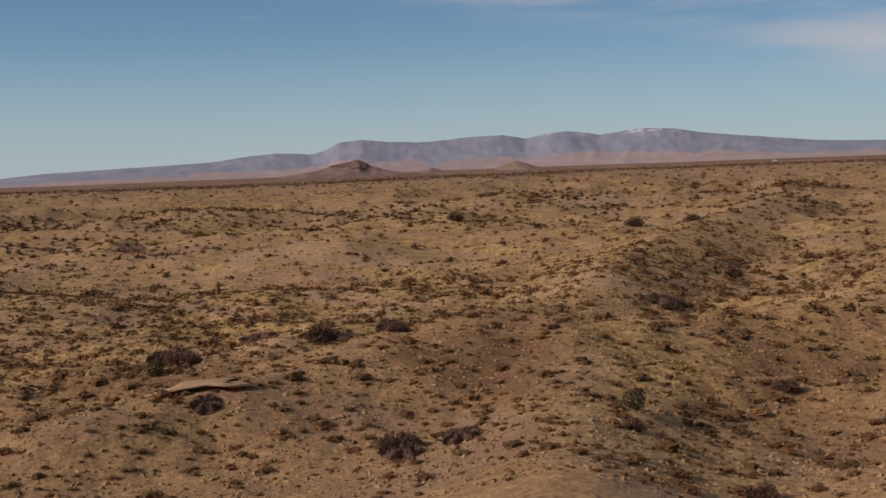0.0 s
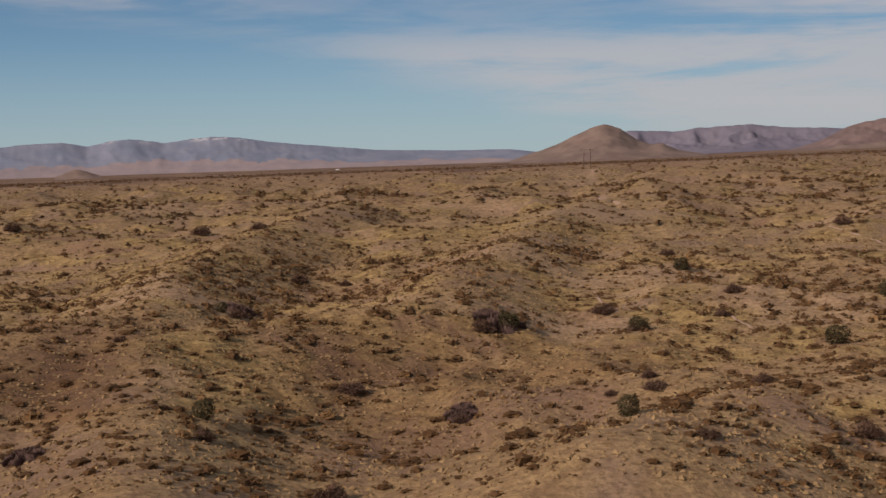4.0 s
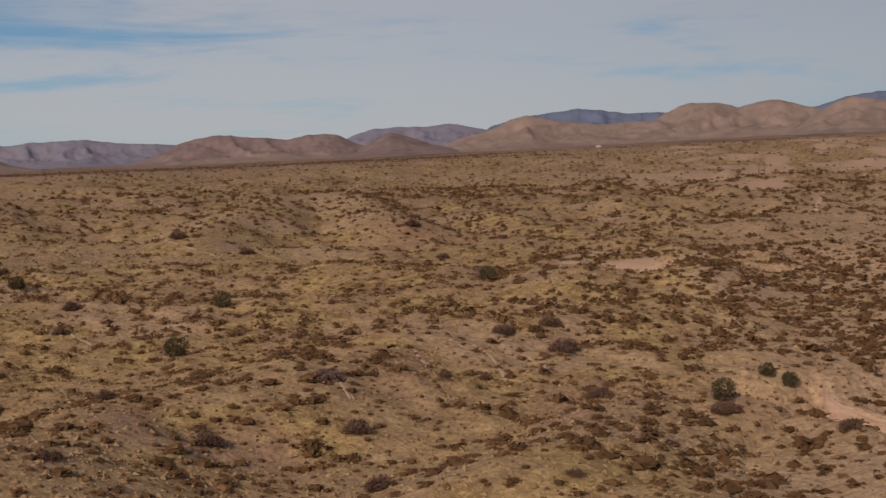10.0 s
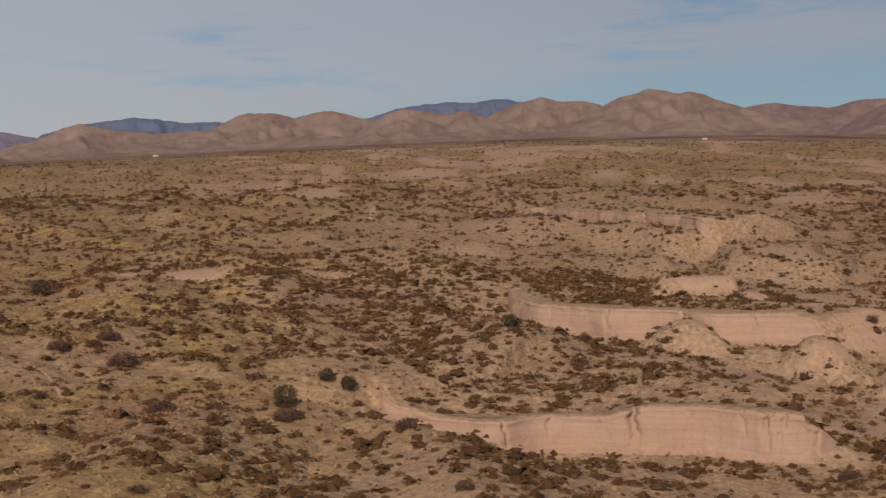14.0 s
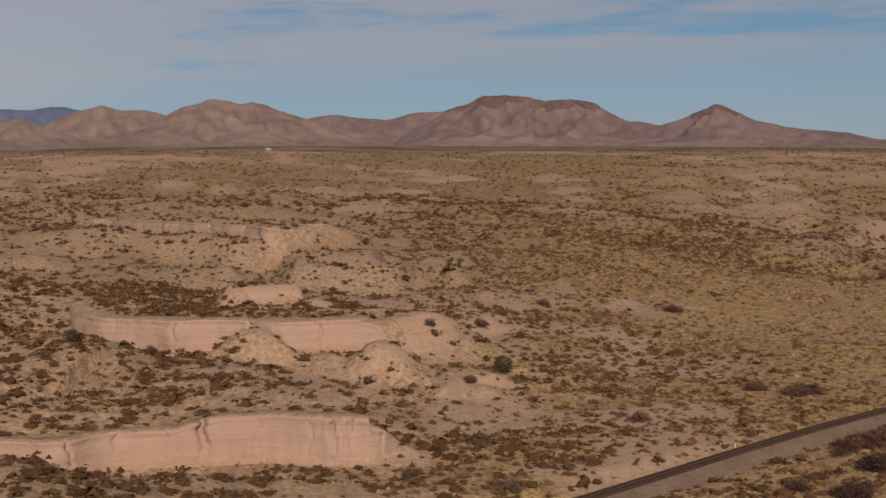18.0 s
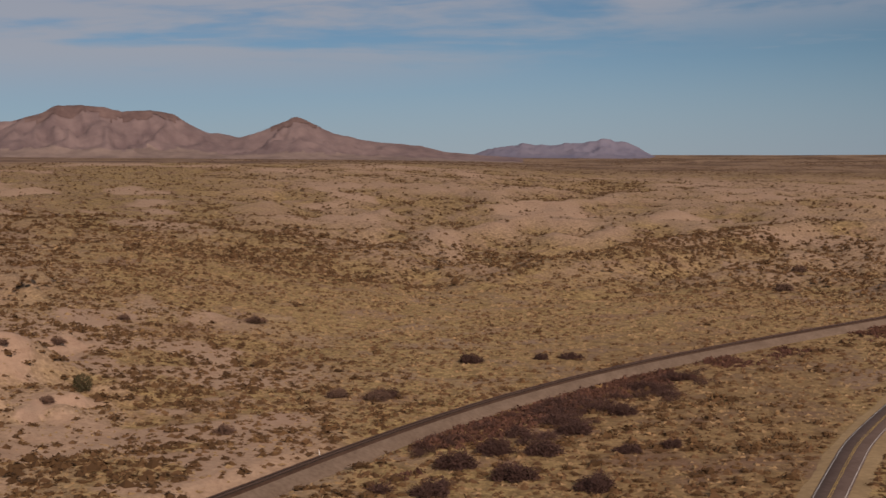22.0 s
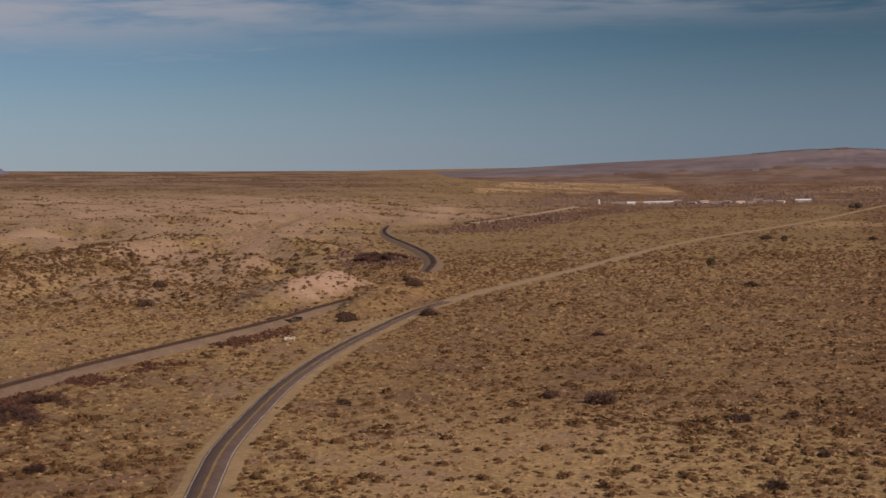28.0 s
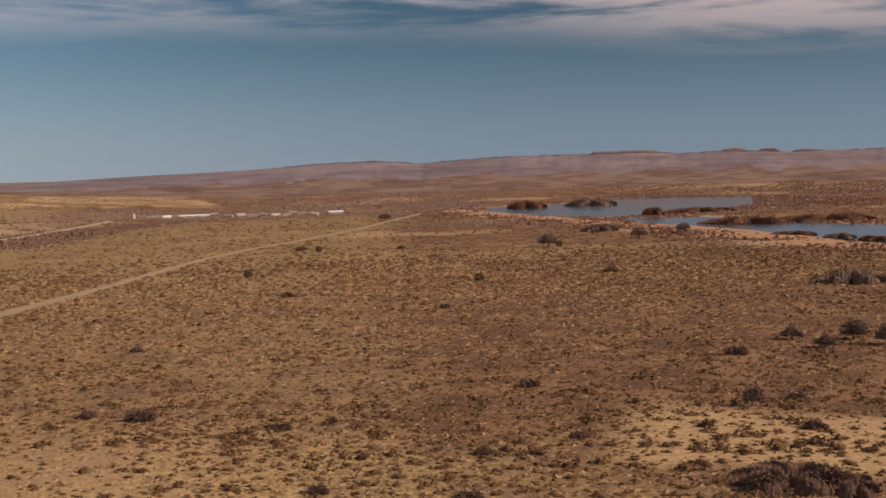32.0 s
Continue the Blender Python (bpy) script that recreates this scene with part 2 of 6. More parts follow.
# ---- lie of the land ----
# x is east, y is north, both from the point below the camera; headings run clockwise from north
def ease(low, high, v):
    t = np.clip((v - low) / (high - low), 0.0, 1.0)
    return t * t * (3.0 - 2.0 * t)


def lattice(ix, iy, seed):
    h = (ix.astype(np.int64) * 374761393 + iy.astype(np.int64) * 668265263 + seed * 974711) & 0x7FFFFFFF
    h = ((h ^ (h >> 13)) * 1274126177) & 0x7FFFFFFF
    return ((h ^ (h >> 16)) & 0xFFFF) / 65535.0


def rolling(x, y, size, seed):
    """Smooth noise from 0 to 1 with lumps of that size."""
    u, v = x / size, y / size
    iu, iv = np.floor(u), np.floor(v)
    fu, fv = u - iu, v - iv
    fu, fv = fu * fu * fu * (fu * (fu * 6 - 15) + 10), fv * fv * fv * (fv * (fv * 6 - 15) + 10)
    a, b = lattice(iu, iv, seed), lattice(iu + 1, iv, seed)
    c, d = lattice(iu, iv + 1, seed), lattice(iu + 1, iv + 1, seed)
    return (a + (b - a) * fu) * (1 - fv) + (c + (d - c) * fu) * fv


def layered(x, y, size, seed, octaves=4, gain=0.5):
    total, weight, amount = 0.0, 0.0, 1.0
    for k in range(octaves):
        ang = 0.6 + 1.1 * k
        xr, yr = x * math.cos(ang) - y * math.sin(ang), x * math.sin(ang) + y * math.cos(ang)
        total = total + amount * rolling(xr + 31.7 * k, yr - 17.3 * k, size / 2.03 ** k, seed + k)
        weight += amount
        amount *= gain
    return total / weight


def crests(x, y, size, seed, octaves=3):
    """Sharp crests between rounded gullies, 0 to 1."""
    total, weight, amount = 0.0, 0.0, 1.0
    for k in range(octaves):
        ang = 0.4 + 0.9 * k
        xr, yr = x * math.cos(ang) - y * math.sin(ang), x * math.sin(ang) + y * math.cos(ang)
        total = total + amount * (1.0 - np.abs(2.0 * rolling(xr, yr, size / 2.1 ** k, seed + 7 * k) - 1.0))
        weight += amount
        amount *= 0.5
    return total / weight


def along(points, x, y):
    """Distance to a line of points, the place on it from 0 to 1, the third value there, and on which side (positive: away from the camera)."""
    best = np.full(x.shape, 1e9)
    where, third, side = np.zeros(x.shape), np.zeros(x.shape), np.zeros(x.shape)
    count = len(points) - 1
    for k in range(count):
        a, b = points[k], points[k + 1]
        dx, dy = b[0] - a[0], b[1] - a[1]
        long2 = dx * dx + dy * dy
        s = np.clip(((x - a[0]) * dx + (y - a[1]) * dy) / long2, 0.0, 1.0)
        px, py = a[0] + s * dx, a[1] + s * dy
        d = np.hypot(x - px, y - py)
        near = d < best
        best = np.where(near, d, best)
        where = np.where(near, (k + s) / count, where)
        if len(a) > 2:
            third = np.where(near, a[2] + s * (b[2] - a[2]), third)
        out = (dy * (x - px) - dx * (y - py)) * math.copysign(1.0, dy * (a[0] + b[0]) - dx * (a[1] + b[1]))
        side = np.where(near, np.sign(out), side)
    return best, where, third, side


def inside(points, x, y):
    hit = np.zeros(x.shape, bool)
    j = len(points) - 1
    for i in range(len(points)):
        (xi, yi), (xj, yj) = points[i], points[j]
        cross = ((yi > y) != (yj > y)) & (x < (xj - xi) * (y - yi) / (yj - yi + 1e-9) + xi)
        hit ^= cross
        j = i
    return hit


# heading, height near the camera, sight angle of the skyline, where the land starts to rise, how it rises
LAND = ((-180, 6, 0.0, 300, 1.2), (-60, 16, -0.1, 300, 1.0), (-20, 18, -0.12, 250, 0.85), (0, 20, 0.2, 250, 0.85), (25, 22, 0.42, 250, 0.85),
        (45, 20, 0.85, 250, 0.85), (58, 17, 1.2, 250, 0.85), (68, 10, 1.4, 250, 0.85), (76, 6, 1.3, 260, 0.9), (85, 3, 1.0, 380, 0.95),
        (94, 1, 0.70, 600, 1.0), (102, 0.5, 0.47, 800, 1.1), (112, 0, 0.20, 850, 1.1), (120, 0, 0.0, 1100, 1.4), (127, 0, -0.1, 2300, 1.4),
        (135, 0, -0.2, 3100, 1.3), (165, 0, -0.2, 3200, 1.3), (180, 6, 0.0, 300, 1.2))
SPURS = (((-68, 249, 25.8), (-53, 263, 26.7), (-41, 268, 27.2), (-27, 286, 28.2), (-17, 292, 28.8), (4, 315, 30.2), (20, 339, 31.6), (26, 333, 31.6)),
         ((26, 340, 30.8), (27, 287, 28.5), (21, 233, 26.3), (12, 177, 26.2)),
         ((29, 323, 30.2), (48, 337, 31.2), (70, 346, 32.2), (94, 353, 33.1), (111, 356, 34.6), (140, 414, 37.6), (199, 516, 42.5), (300, 695, 50.7)),
         ((-11, 317, 31.9), (12, 345, 33.8), (35, 360, 34.9), (61, 473, 39.6), (111, 600, 45.1), (198, 788, 53.0)),
         ((86, 185, 28.9), (110, 202, 28.5), (135, 216, 28.5), (146, 215, 28.7), (156, 214, 28.8), (176, 224, 29.9), (194, 230, 30.6), (242, 238, 31.0), (268, 231, 31.0), (312, 227, 31.7)),
         ((155, 141, 24.3), (198, 160, 23.8), (218, 162, 24.6), (220, 154, 24.1), (234, 141, 23.2), (224, 124, 20.4), (210, 107, 18.5), (192, 94, 17.7)),
         ((353, 296, 34.8), (408, 329, 37.5), (450, 347, 39.3), (429, 312, 37.6), (388, 273, 34.9)),
         ((343, 499, 44.1), (566, 728, 55.5), (617, 721, 55.8), (469, 506, 45.9)),
         ((454, 290, 36.8), (490, 275, 36.8), (454, 231, 33.0), (382, 187, 28.2), (343, 158, 24.6)),
         ((860, -180, 10), (1010, -330, 16), (1160, -480, 18), (1140, -560, 16), (1020, -560, 10)),
         ((800, -130, 6), (900, -250, 12), (960, -360, 9)),
         ((598, -343, 3), (612, -357, 7.6), (621, -367, 8), (639, -389, 9.2), (668, -418, 9), (694, -444, 8), (722, -476, 4)))
# foot line, height of the foot, height of the brow, reach in front, reach behind, steepness
CLIFFS = ((((276, 166), (273, 158), (270, 146), (268, 136), (271, 127), (280, 121), (284, 113), (287, 104), (290, 91), (291, 77), (292, 66), (298, 57)), 5.0, 12.4, 45, 90, 5.0),
          (((474, 226), (440, 203), (410, 182), (399, 167), (396, 153), (397, 141), (396, 129), (396, 116), (399, 103), (398, 90), (389, 77)), 15.5, 24.2, 45, 70, 8.0),
          (((436, 152), (438, 145), (441, 138), (444, 131), (447, 126), (450, 120)), 25.0, 31.0, 16, 40, 5.0),
          (((575, 175), (582, 140), (596, 112)), 28.5, 31.0, 30, 90, 8.0),
          (((829, 364), (801, 338), (745, 294), (705, 257), (668, 222), (631, 192), (616, 174)), 37.5, 42.8, 30, 80, 5.0),
          (((955, 250), (975, 210), (1000, 180)), 38.0, 42.0, 60, 150, 14.0),
          (((362, 62), (384, 55), (392, 46)), 5.0, 9.5, 25, 40, 3.0),
          (((455, 92), (480, 70), (505, 60)), 9.0, 14.5, 30, 60, 4.0),
          (((366, 328), (388, 312), (404, 292)), 30.0, 34.0, 25, 60, 10.0),
          (((560, 30), (580, 22), (588, 12)), 8.0, 11.5, 20, 40, 4.0),
          (((1080, 760), (1180, 690), (1290, 560)), 54.0, 59.0, 120, 300, 16.0),
          (((632, -332), (648, -349), (664, -366), (684, -386), (704, -406), (738, -440)), 1.0, 11.5, 10, 60, 15.0))
# weathered clay mounds before the second cliff: centre, top, width
MOUNDS = ((384, 121, 25.2, 20), (384, 83, 21.5, 19), (300, 63, 10.0, 14), (452, 120, 27.0, 16), (381, 54, 10.0, 20), (515, 70, 16.5, 34))
# bare pans: centre, half length across the view, half depth
PANS = ((1010, 222, 26, 45), (870, 565, 40, 60), (378, -5, 9, 12), (1240, 802, 55, 60), (2100, 1080, 110, 120), (470, 60, 14, 18), (352, 118, 12, 12),
        (348, 96, 9, 14), (420, 78, 16, 22), (1750, 650, 90, 60), (560, 65, 20, 25), (548, 1235, 4, 160), (400, 885, 4, 70), (815, 475, 6, 70), (395, 573, 4, 26), (3700, -1216, 6, 420), (372, 585, 12, 8), (520, 110, 18, 20), (890, 576, 27, 50), (1064, 536, 26, 55), (1749, 1011, 35, 90), (1555, 816, 23, 70), (1938, 880, 55, 90),
        (1228, 462, 25, 66), (1320, 738, 42, 70), (1354, 838, 15, 70), (1873, 735, 42, 80))
ROAD = ((232, -94), (251, -105), (272, -117), (293, -129), (315, -142), (340, -159), (368, -179), (398, -201), (430, -227), (460, -253), (489, -280),
        (518, -309), (546, -337), (575, -368), (600, -400))
TRACK = ((600, -400), (632, -443), (680, -518), (730, -596), (795, -690), (870, -803), (940, -925), (990, -1030), (1055, -1160), (1145, -1330),
         (1270, -1540), (1420, -1800))
RAIL = ((256, 30), (293, 5), (323, -15), (358, -40), (396, -71), (440, -114), (481, -163), (520, -216), (560, -272), (607, -327), (650, -378),
        (705, -433), (755, -484), (800, -520), (850, -556), (920, -598), (1000, -640), (1090, -684), (1200, -736), (1330, -805), (1470, -895))
LEVEE = ((1454, -1007), (1515, -1092), (1630, -1235), (1780, -1410), (1870, -1515))
POND_FAR = ((1300, -1800), (1137, -1670), (946, -1633), (916, -1737), (965, -2090), (1195, -2577), (1355, -2570), (1465, -2506), (1407, -2123), (1432, -1997))
POND_NEAR = ((923, -1564), (704, -1334), (581, -1239), (498, -1177), (396, -1104), (320, -1060), (430, -1380), (504, -1406), (636, -1473), (822, -1621))


# heading, sight angle of the edge where the cut-up land gives way to the level upland
RIM = ((-180, -0.3), (-20, -0.38), (-9, -0.36), (-2, -0.22), (5, -0.08), (12, 0.02), (20, 0.10), (27, 0.20), (36, 0.33), (44, 0.54), (49, 0.72), (55, 0.88), (60, 1.0),
       (66, 1.08), (72, 0.96), (78, 0.80), (86, 0.62), (94, 0.40), (102, 0.13), (110, -0.05), (180, -0.3))


def rim_range(a):
    return 1600.0 + 1000.0 * ease(30, 56, a)


def basics(x, y):
    r = np.hypot(x, y)
    a = np.degrees(np.arctan2(x, y))
    table = np.array(LAND, float)
    near, sight, start, power = (np.interp(a, table[:, 0], table[:, k]) for k in (1, 2, 3, 4))
    return r, a, near, sight, start, power


def hill_edge(r):
    """The heading at which the low hills give way to the river plain."""
    return 119.0 + 10.0 * ease(1450, 2450, r)


def broken(r, a):
    """How far the land is cut into badlands, 0 to 1."""
    edge_r = rim_range(a)
    west = ease(88, 74, a) * ease(-178, -120, a) * ease(1.04, 0.80, r / edge_r) * ease(90, 190, r)
    hills = ease(84, 92, a) * ease(hill_edge(r) + 4, hill_edge(r) - 2, a) * ease(640, 850, r) * ease(2900, 1700, r)
    return np.maximum(west, hills)


def cliff_wave(x, y, steep):
    """How far a cliff's foot swings in and out."""
    return 5.0 * (layered(x, y, 24, 41, 2) - 0.5) * min(2.0, steep / 3.0)


def ground_z(x, y):
    x, y = np.asarray(x, float), np.asarray(y, float)
    r, a, near, sight, start, power = basics(x, y)
    rise = np.clip((r - start) / (4600.0 - start), 0.0, 1.2) ** power
    far = EYE_Z + 4600.0 * np.tan(np.radians(sight))
    z = near + (far - near) * rise
    edge_r = rim_range(a)
    table = np.array(RIM, float)
    edge_sight = np.interp(a, table[:, 0], table[:, 1])
    slope = near + (EYE_Z + edge_r * np.tan(np.radians(edge_sight)) - near) * np.clip((r - start) / np.maximum(edge_r - start, 200.0), 0.0, 1.0) ** power
    upland = EYE_Z + r * np.tan(np.radians(edge_sight + (sight - edge_sight) * np.clip((r - edge_r) / (4600.0 - edge_r), 0.0, 1.2)))
    z = z + (np.where(r < edge_r, slope, upland) - z) * ease(108, 94, a) * ease(-170, -60, a)
    z = 12.0 + (z - 12.0) * ease(20, 150, r)
    cut = broken(r, a)
    wx = x + 26 * (layered(x, y, 120, 11, 2) - 0.5)
    wy = y + 26 * (layered(x, y, 120, 23, 2) - 0.5)
    z = z + cut * (0.42 + 0.40 * ease(420, 900, r) + 0.25 * ease(86, 96, a) * ease(900, 1200, r)) * (16.0 * (layered(wx, wy, 210, 3, 3) - 0.5) + 24.0 * (crests(wx, wy, 115, 5) - 0.64) - 5.0)
    wx = x + 10 * (layered(x, y, 60, 11, 2) - 0.5)
    wy = y + 10 * (layered(x, y, 60, 23, 2) - 0.5)
    quiet = np.ones(x.shape)
    for line in SPURS:
        px, py = [p[0] for p in line], [p[1] for p in line]
        box = (x > min(px) - 130) & (x < max(px) + 130) & (y > min(py) - 130) & (y < max(py) + 130)
        if not box.any():
            continue
        d, s, top, side = along(line, wx[box], wy[box])
        ridge = top - 0.35 * (np.sqrt(d * d + 60.0) - 7.7) - 0.0009 * d * d
        flat = z[box]
        quiet[box] = np.minimum(quiet[box], 0.35 + 0.65 * ease(4, 40, d))
        z[box] = 0.5 * (flat + ridge + np.sqrt((flat - ridge) ** 2 + 6.0))
    calm = np.zeros(x.shape)
    for line, foot, brow, front, behind, steep in CLIFFS:
        px, py = [p[0] for p in line], [p[1] for p in line]
        reach = max(front, behind)
        box = (x > min(px) - reach) & (x < max(px) + reach) & (y > min(py) - reach) & (y < max(py) + reach)
        if not box.any():
            continue
        bx, by = x[box], y[box]
        wob = cliff_wave(bx, by, steep)
        d, s, top, side = along(line, bx, by)
        out = d * side + wob + 0.5 * (crests(bx, by, 7, 47, 2) - 0.6)
        if len(line) < 6:
            s = np.clip(s + 0.5 * (layered(bx, by, 16, 43, 2) - 0.5), 0, 1)
        if line is CLIFFS[0][0]:
            brow = brow + 2.6 * ease(0.58, 0.68, s)
        goal = np.where(out < 0, foot + 0.03 * out, np.where(out < steep, foot + (brow - foot) * np.clip(0.10 + 0.90 * out / steep, 0, 1) ** 0.85, brow + 0.045 * (out - steep)))
        weight = np.where(out < 0, ease(front, front * 0.35, -out), ease(behind, behind * 0.3, out)) * ease(0.0, 0.22 if len(line) > 5 else 0.3, s) * ease(1.0, 0.88 if len(line) > 5 else 0.75, s)
        calm[box] = np.maximum(calm[box], weight * ease(-8.0, 0.0, out) * ease(steep * 4.0, steep * 2.0, out))
        z[box] = z[box] + (goal - z[box]) * weight
    for mx, my, top, wide in MOUNDS:
        box = (np.abs(x - mx) < wide * 2) & (np.abs(y - my) < wide * 2)
        if box.any():
            d = np.hypot(x[box] - mx, y[box] - my) * (0.75 + 0.5 * crests(x[box], y[box], 11, 191, 2))
            d = d + 3.0 * (layered(x[box], y[box], 13, 195, 3) - 0.5)
            dome = top - 0.62 * (np.sqrt(d * d + 0.06 * wide * wide) - 0.12 * wide) - 0.006 * d * d
            z[box] = 0.5 * (z[box] + dome + np.sqrt((z[box] - dome) ** 2 + 1.5)) - 0.3 * ease(wide * 2, wide, np.abs(d))
    rough = cut * ease(200, 240, r) * (1 - 0.92 * calm)
    z = z + rough * ((4.2 + 2.0 * ease(400, 900, r)) * quiet * (crests(wx, wy, 42, 61, 3) - 0.6) + (1.0 + 0.9 * ease(420, 330, r)) * (layered(x, y, 9, 71, 3) - 0.5))
    z = z + (1 - cut) * 0.7 * (layered(x, y, 40, 81, 3) - 0.5) * ease(4000, 2500, r)
    for line, wide, level in ((ROAD, 9, 0.0), (TRACK, 9, 0.0), (RAIL, 5, 0.0), (LEVEE, 14, 0.0)):
        px, py = [p[0] for p in line], [p[1] for p in line]
        box = (x > min(px) - 60) & (x < max(px) + 60) & (y > min(py) - 60) & (y < max(py) + 60)
        if box.any():
            d = along(line, x[box], y[box])[0]
            z[box] = z[box] + (level - z[box]) * ease(wide * 2.6, wide, d)
    wet = inside(POND_FAR, x, y) | inside(POND_NEAR, x, y)
    flat = ease(hill_edge(r), hill_edge(r) + 6, a) * ease(3300, 2900, r) * ease(880, 1020, r)
    z = z * (1 - flat) + flat * np.clip(z, -0.3, 0.3)
    return np.where(wet, -1.2, z)


def hill_form(x, y):
    """High on the crests of the low hills, low in their hollows, 0 to 1."""
    wx = x + 26 * (layered(x, y, 120, 11, 2) - 0.5)
    wy = y + 26 * (layered(x, y, 120, 23, 2) - 0.5)
    return crests(wx, wy, 115, 5) + 0.35 * (crests(wx, wy, 42, 61, 3) - 0.6)


def cover(x, y, z):
    """What the ground is covered with: six shares from 0 to 1."""
    r, a, near, sight, start, power = basics(x, y)
    cut = broken(r, a)
    n1, n2 = layered(x, y, 60, 101, 4), layered(x, y, 260, 111, 3)
    clay, bare = np.zeros(x.shape), np.zeros(x.shape)
    for line, foot, brow, front, behind, steep in CLIFFS:
        px, py = [p[0] for p in line], [p[1] for p in line]
        box = (x > min(px) - 95) & (x < max(px) + 95) & (y > min(py) - 95) & (y < max(py) + 95)
        if not box.any():
            continue
        bx, by = x[box], y[box]
        d, s, top, side = along(line, bx, by)
        out = d * side + 5.0 * (layered(bx, by, 24, 41, 2) - 0.5) * min(2.0, steep / 3.0) + 0.5 * (crests(bx, by, 7, 47, 2) - 0.6)
        if len(line) < 6:
            s = np.clip(s + 0.5 * (layered(bx, by, 16, 43, 2) - 0.5), 0, 1)
        ends = ease(0.08, 0.2, s) * ease(1.0, 0.92 if len(line) > 5 else 0.8, s)
        if len(line) < 7 and foot > 3:
            ends = ends * ease(0.34, 0.50, layered(bx, by, 14, 129, 3))
        clay[box] = np.maximum(clay[box], ends * ease(-1.6, -0.4, out) * ease(steep * 1.5, steep * 1.0, out))
        bare[box] = np.maximum(bare[box], ends * ease(-front * 0.5, 0, out) * ease(80, 25, out) * 0.9)
    for cx, cy, across, deep in PANS:
        c = math.atan2(cx, cy)
        ox, oy = x - cx, y - cy
        u, v = (ox * math.cos(c) - oy * math.sin(c)) / across, (ox * math.sin(c) + oy * math.cos(c)) / deep
        d = np.sqrt(u * u + v * v) + 1.1 * (layered(x, y, across * 0.9, 121, 3) - 0.5)
        clay = np.maximum(clay, 0.85 * ease(1.0, 0.75, d))
    for mx, my, top, wide in MOUNDS:
        d = np.hypot(x - mx, y - my) / wide
        bare = np.maximum(bare, ease(1.1, 0.7, d))
        clay = np.maximum(clay, 0.65 * ease(0.75, 0.45, d) * ease(0.45, 0.62, layered(x, y, 9, 193, 2)))
    pale = ease(73, 77, a) * ease(95, 89, a) * ease(275, 300, r) * ease(640, 480, r) * ease(0.46, 0.58, layered(x, y, 34, 221, 3))
    clay, bare = np.maximum(clay, 0.6 * pale), np.maximum(bare, pale)
    shore = np.full(x.shape, 1e9)
    wide_view = (a > 120) & (a < 168) & (r > 900) & (r < 3000)
    if wide_view.any():
        wx, wy = x[wide_view], y[wide_view]
        shore[wide_view] = np.minimum(along(POND_FAR + (POND_FAR[0],), wx, wy)[0], along(POND_NEAR + (POND_NEAR[0],), wx, wy)[0])
    clay = np.maximum(clay, 0.85 * ease(105, 55, shore + 70 * (n1 - 0.5)))
    clay = clay * ease(0.20, 0.42, layered(x, y, 11, 127, 3) + 0.15 * (r < 420))
    bands = layered(a * 42.0, r * 0.85, 130, 211, 3)
    ledges = ease(45, 58, a) * ease(hill_edge(r), hill_edge(r) - 4, a) * ease(850, 1200, r) * ease(3000, 2400, r) * ease(0.60, 0.67, bands)
    clay, bare = np.maximum(clay, 0.55 * ledges), np.maximum(bare, ledges)
    hills = ease(86, 93, a) * ease(hill_edge(r) + 3, hill_edge(r) - 2, a) * ease(760, 950, r) * ease(3200, 2200, r)
    bare = np.maximum(bare, hills * (0.15 + 0.60 * ease(0.60, 0.76, hill_form(x, y))))
    clay = np.maximum(clay, 0.5 * hills * ease(0.74, 0.82, hill_form(x, y)) * ease(0.45, 0.55, n1))
    bare = np.maximum(bare, cut * ease(0.58, 0.74, n1) * 0.6)
    bare = np.maximum(bare, ease(50, 64, a) * ease(86, 76, a) * ease(1300, 700, r) * (0.35 + 0.5 * ease(0.4, 0.6, n1)))
    grass = np.clip(ease(78, 88, a) * (0.95 - 0.45 * hills) + cut * (0.55 * ease(0.46, 0.56, n1) + 0.40 * ease(32, 48, a) + 0.34 * ease(44, 30, a)) + 0.22, 0, 1) * (1 - bare * 0.8)
    plain = ease(98, 90, a) * ease(0.97, 1.03, r / rim_range(a) + 0.10 * (n1 - 0.5)) * (0.75 + 0.25 * ease(0.3, 0.6, n2))
    plain = np.maximum(plain, ease(80, 95, a) * ease(126, 118, a) * ease(2500, 3300, r) * 0.8)
    plain = plain * (1 - clay)
    loam = ease(124, 131, a) * ease(1150, 1500, r) * ease(0.18, 0.42, n2) + ease(136, 149, a) * ease(190, 330, r) * (0.35 + 0.65 * ease(0.32, 0.52, n1)) * 0.8
    # dark soil and brush here; the slopes' shade is put into it too
    gullies = (ease(8, 2, a) + 0.7 * ease(8, 13, a) * ease(32, 22, a) * ease(420, 330, r)) * ease(400, 320, r + 90 * (n1 - 0.5)) * (0.35 + 0.55 * ease(0.42, 0.56, n1))
    loam = loam + gullies + 0.55 * ease(112, 124, a) * ease(315, 390, r + 90 * (n1 - 0.5)) * ease(1050, 700, r) + 0.42 * ease(97, 106, a) * ease(640, 480, r) * ease(116, 112, a)
    meadow = ease(142, 139, a) * ease(2350, 2200, r) * ease(950, 1150, r)
    loam = np.clip(loam, 0, 1) * (1 - clay) * (1 - 0.85 * meadow)
    flats = layered(a * 46.0, r * 1.3, 190, 207, 3)
    loam = np.maximum(loam, (0.35 + 0.6 * ease(0.40, 0.52, flats)) * ease(124, 130, a) * ease(1600, 1900, r) * (1 - clay) * (1 - meadow))
    loam = np.maximum(loam, 0.85 * ease(141, 146, a) * ease(1650, 1900, r) * ease(3500, 3200, r) * (1 - clay))
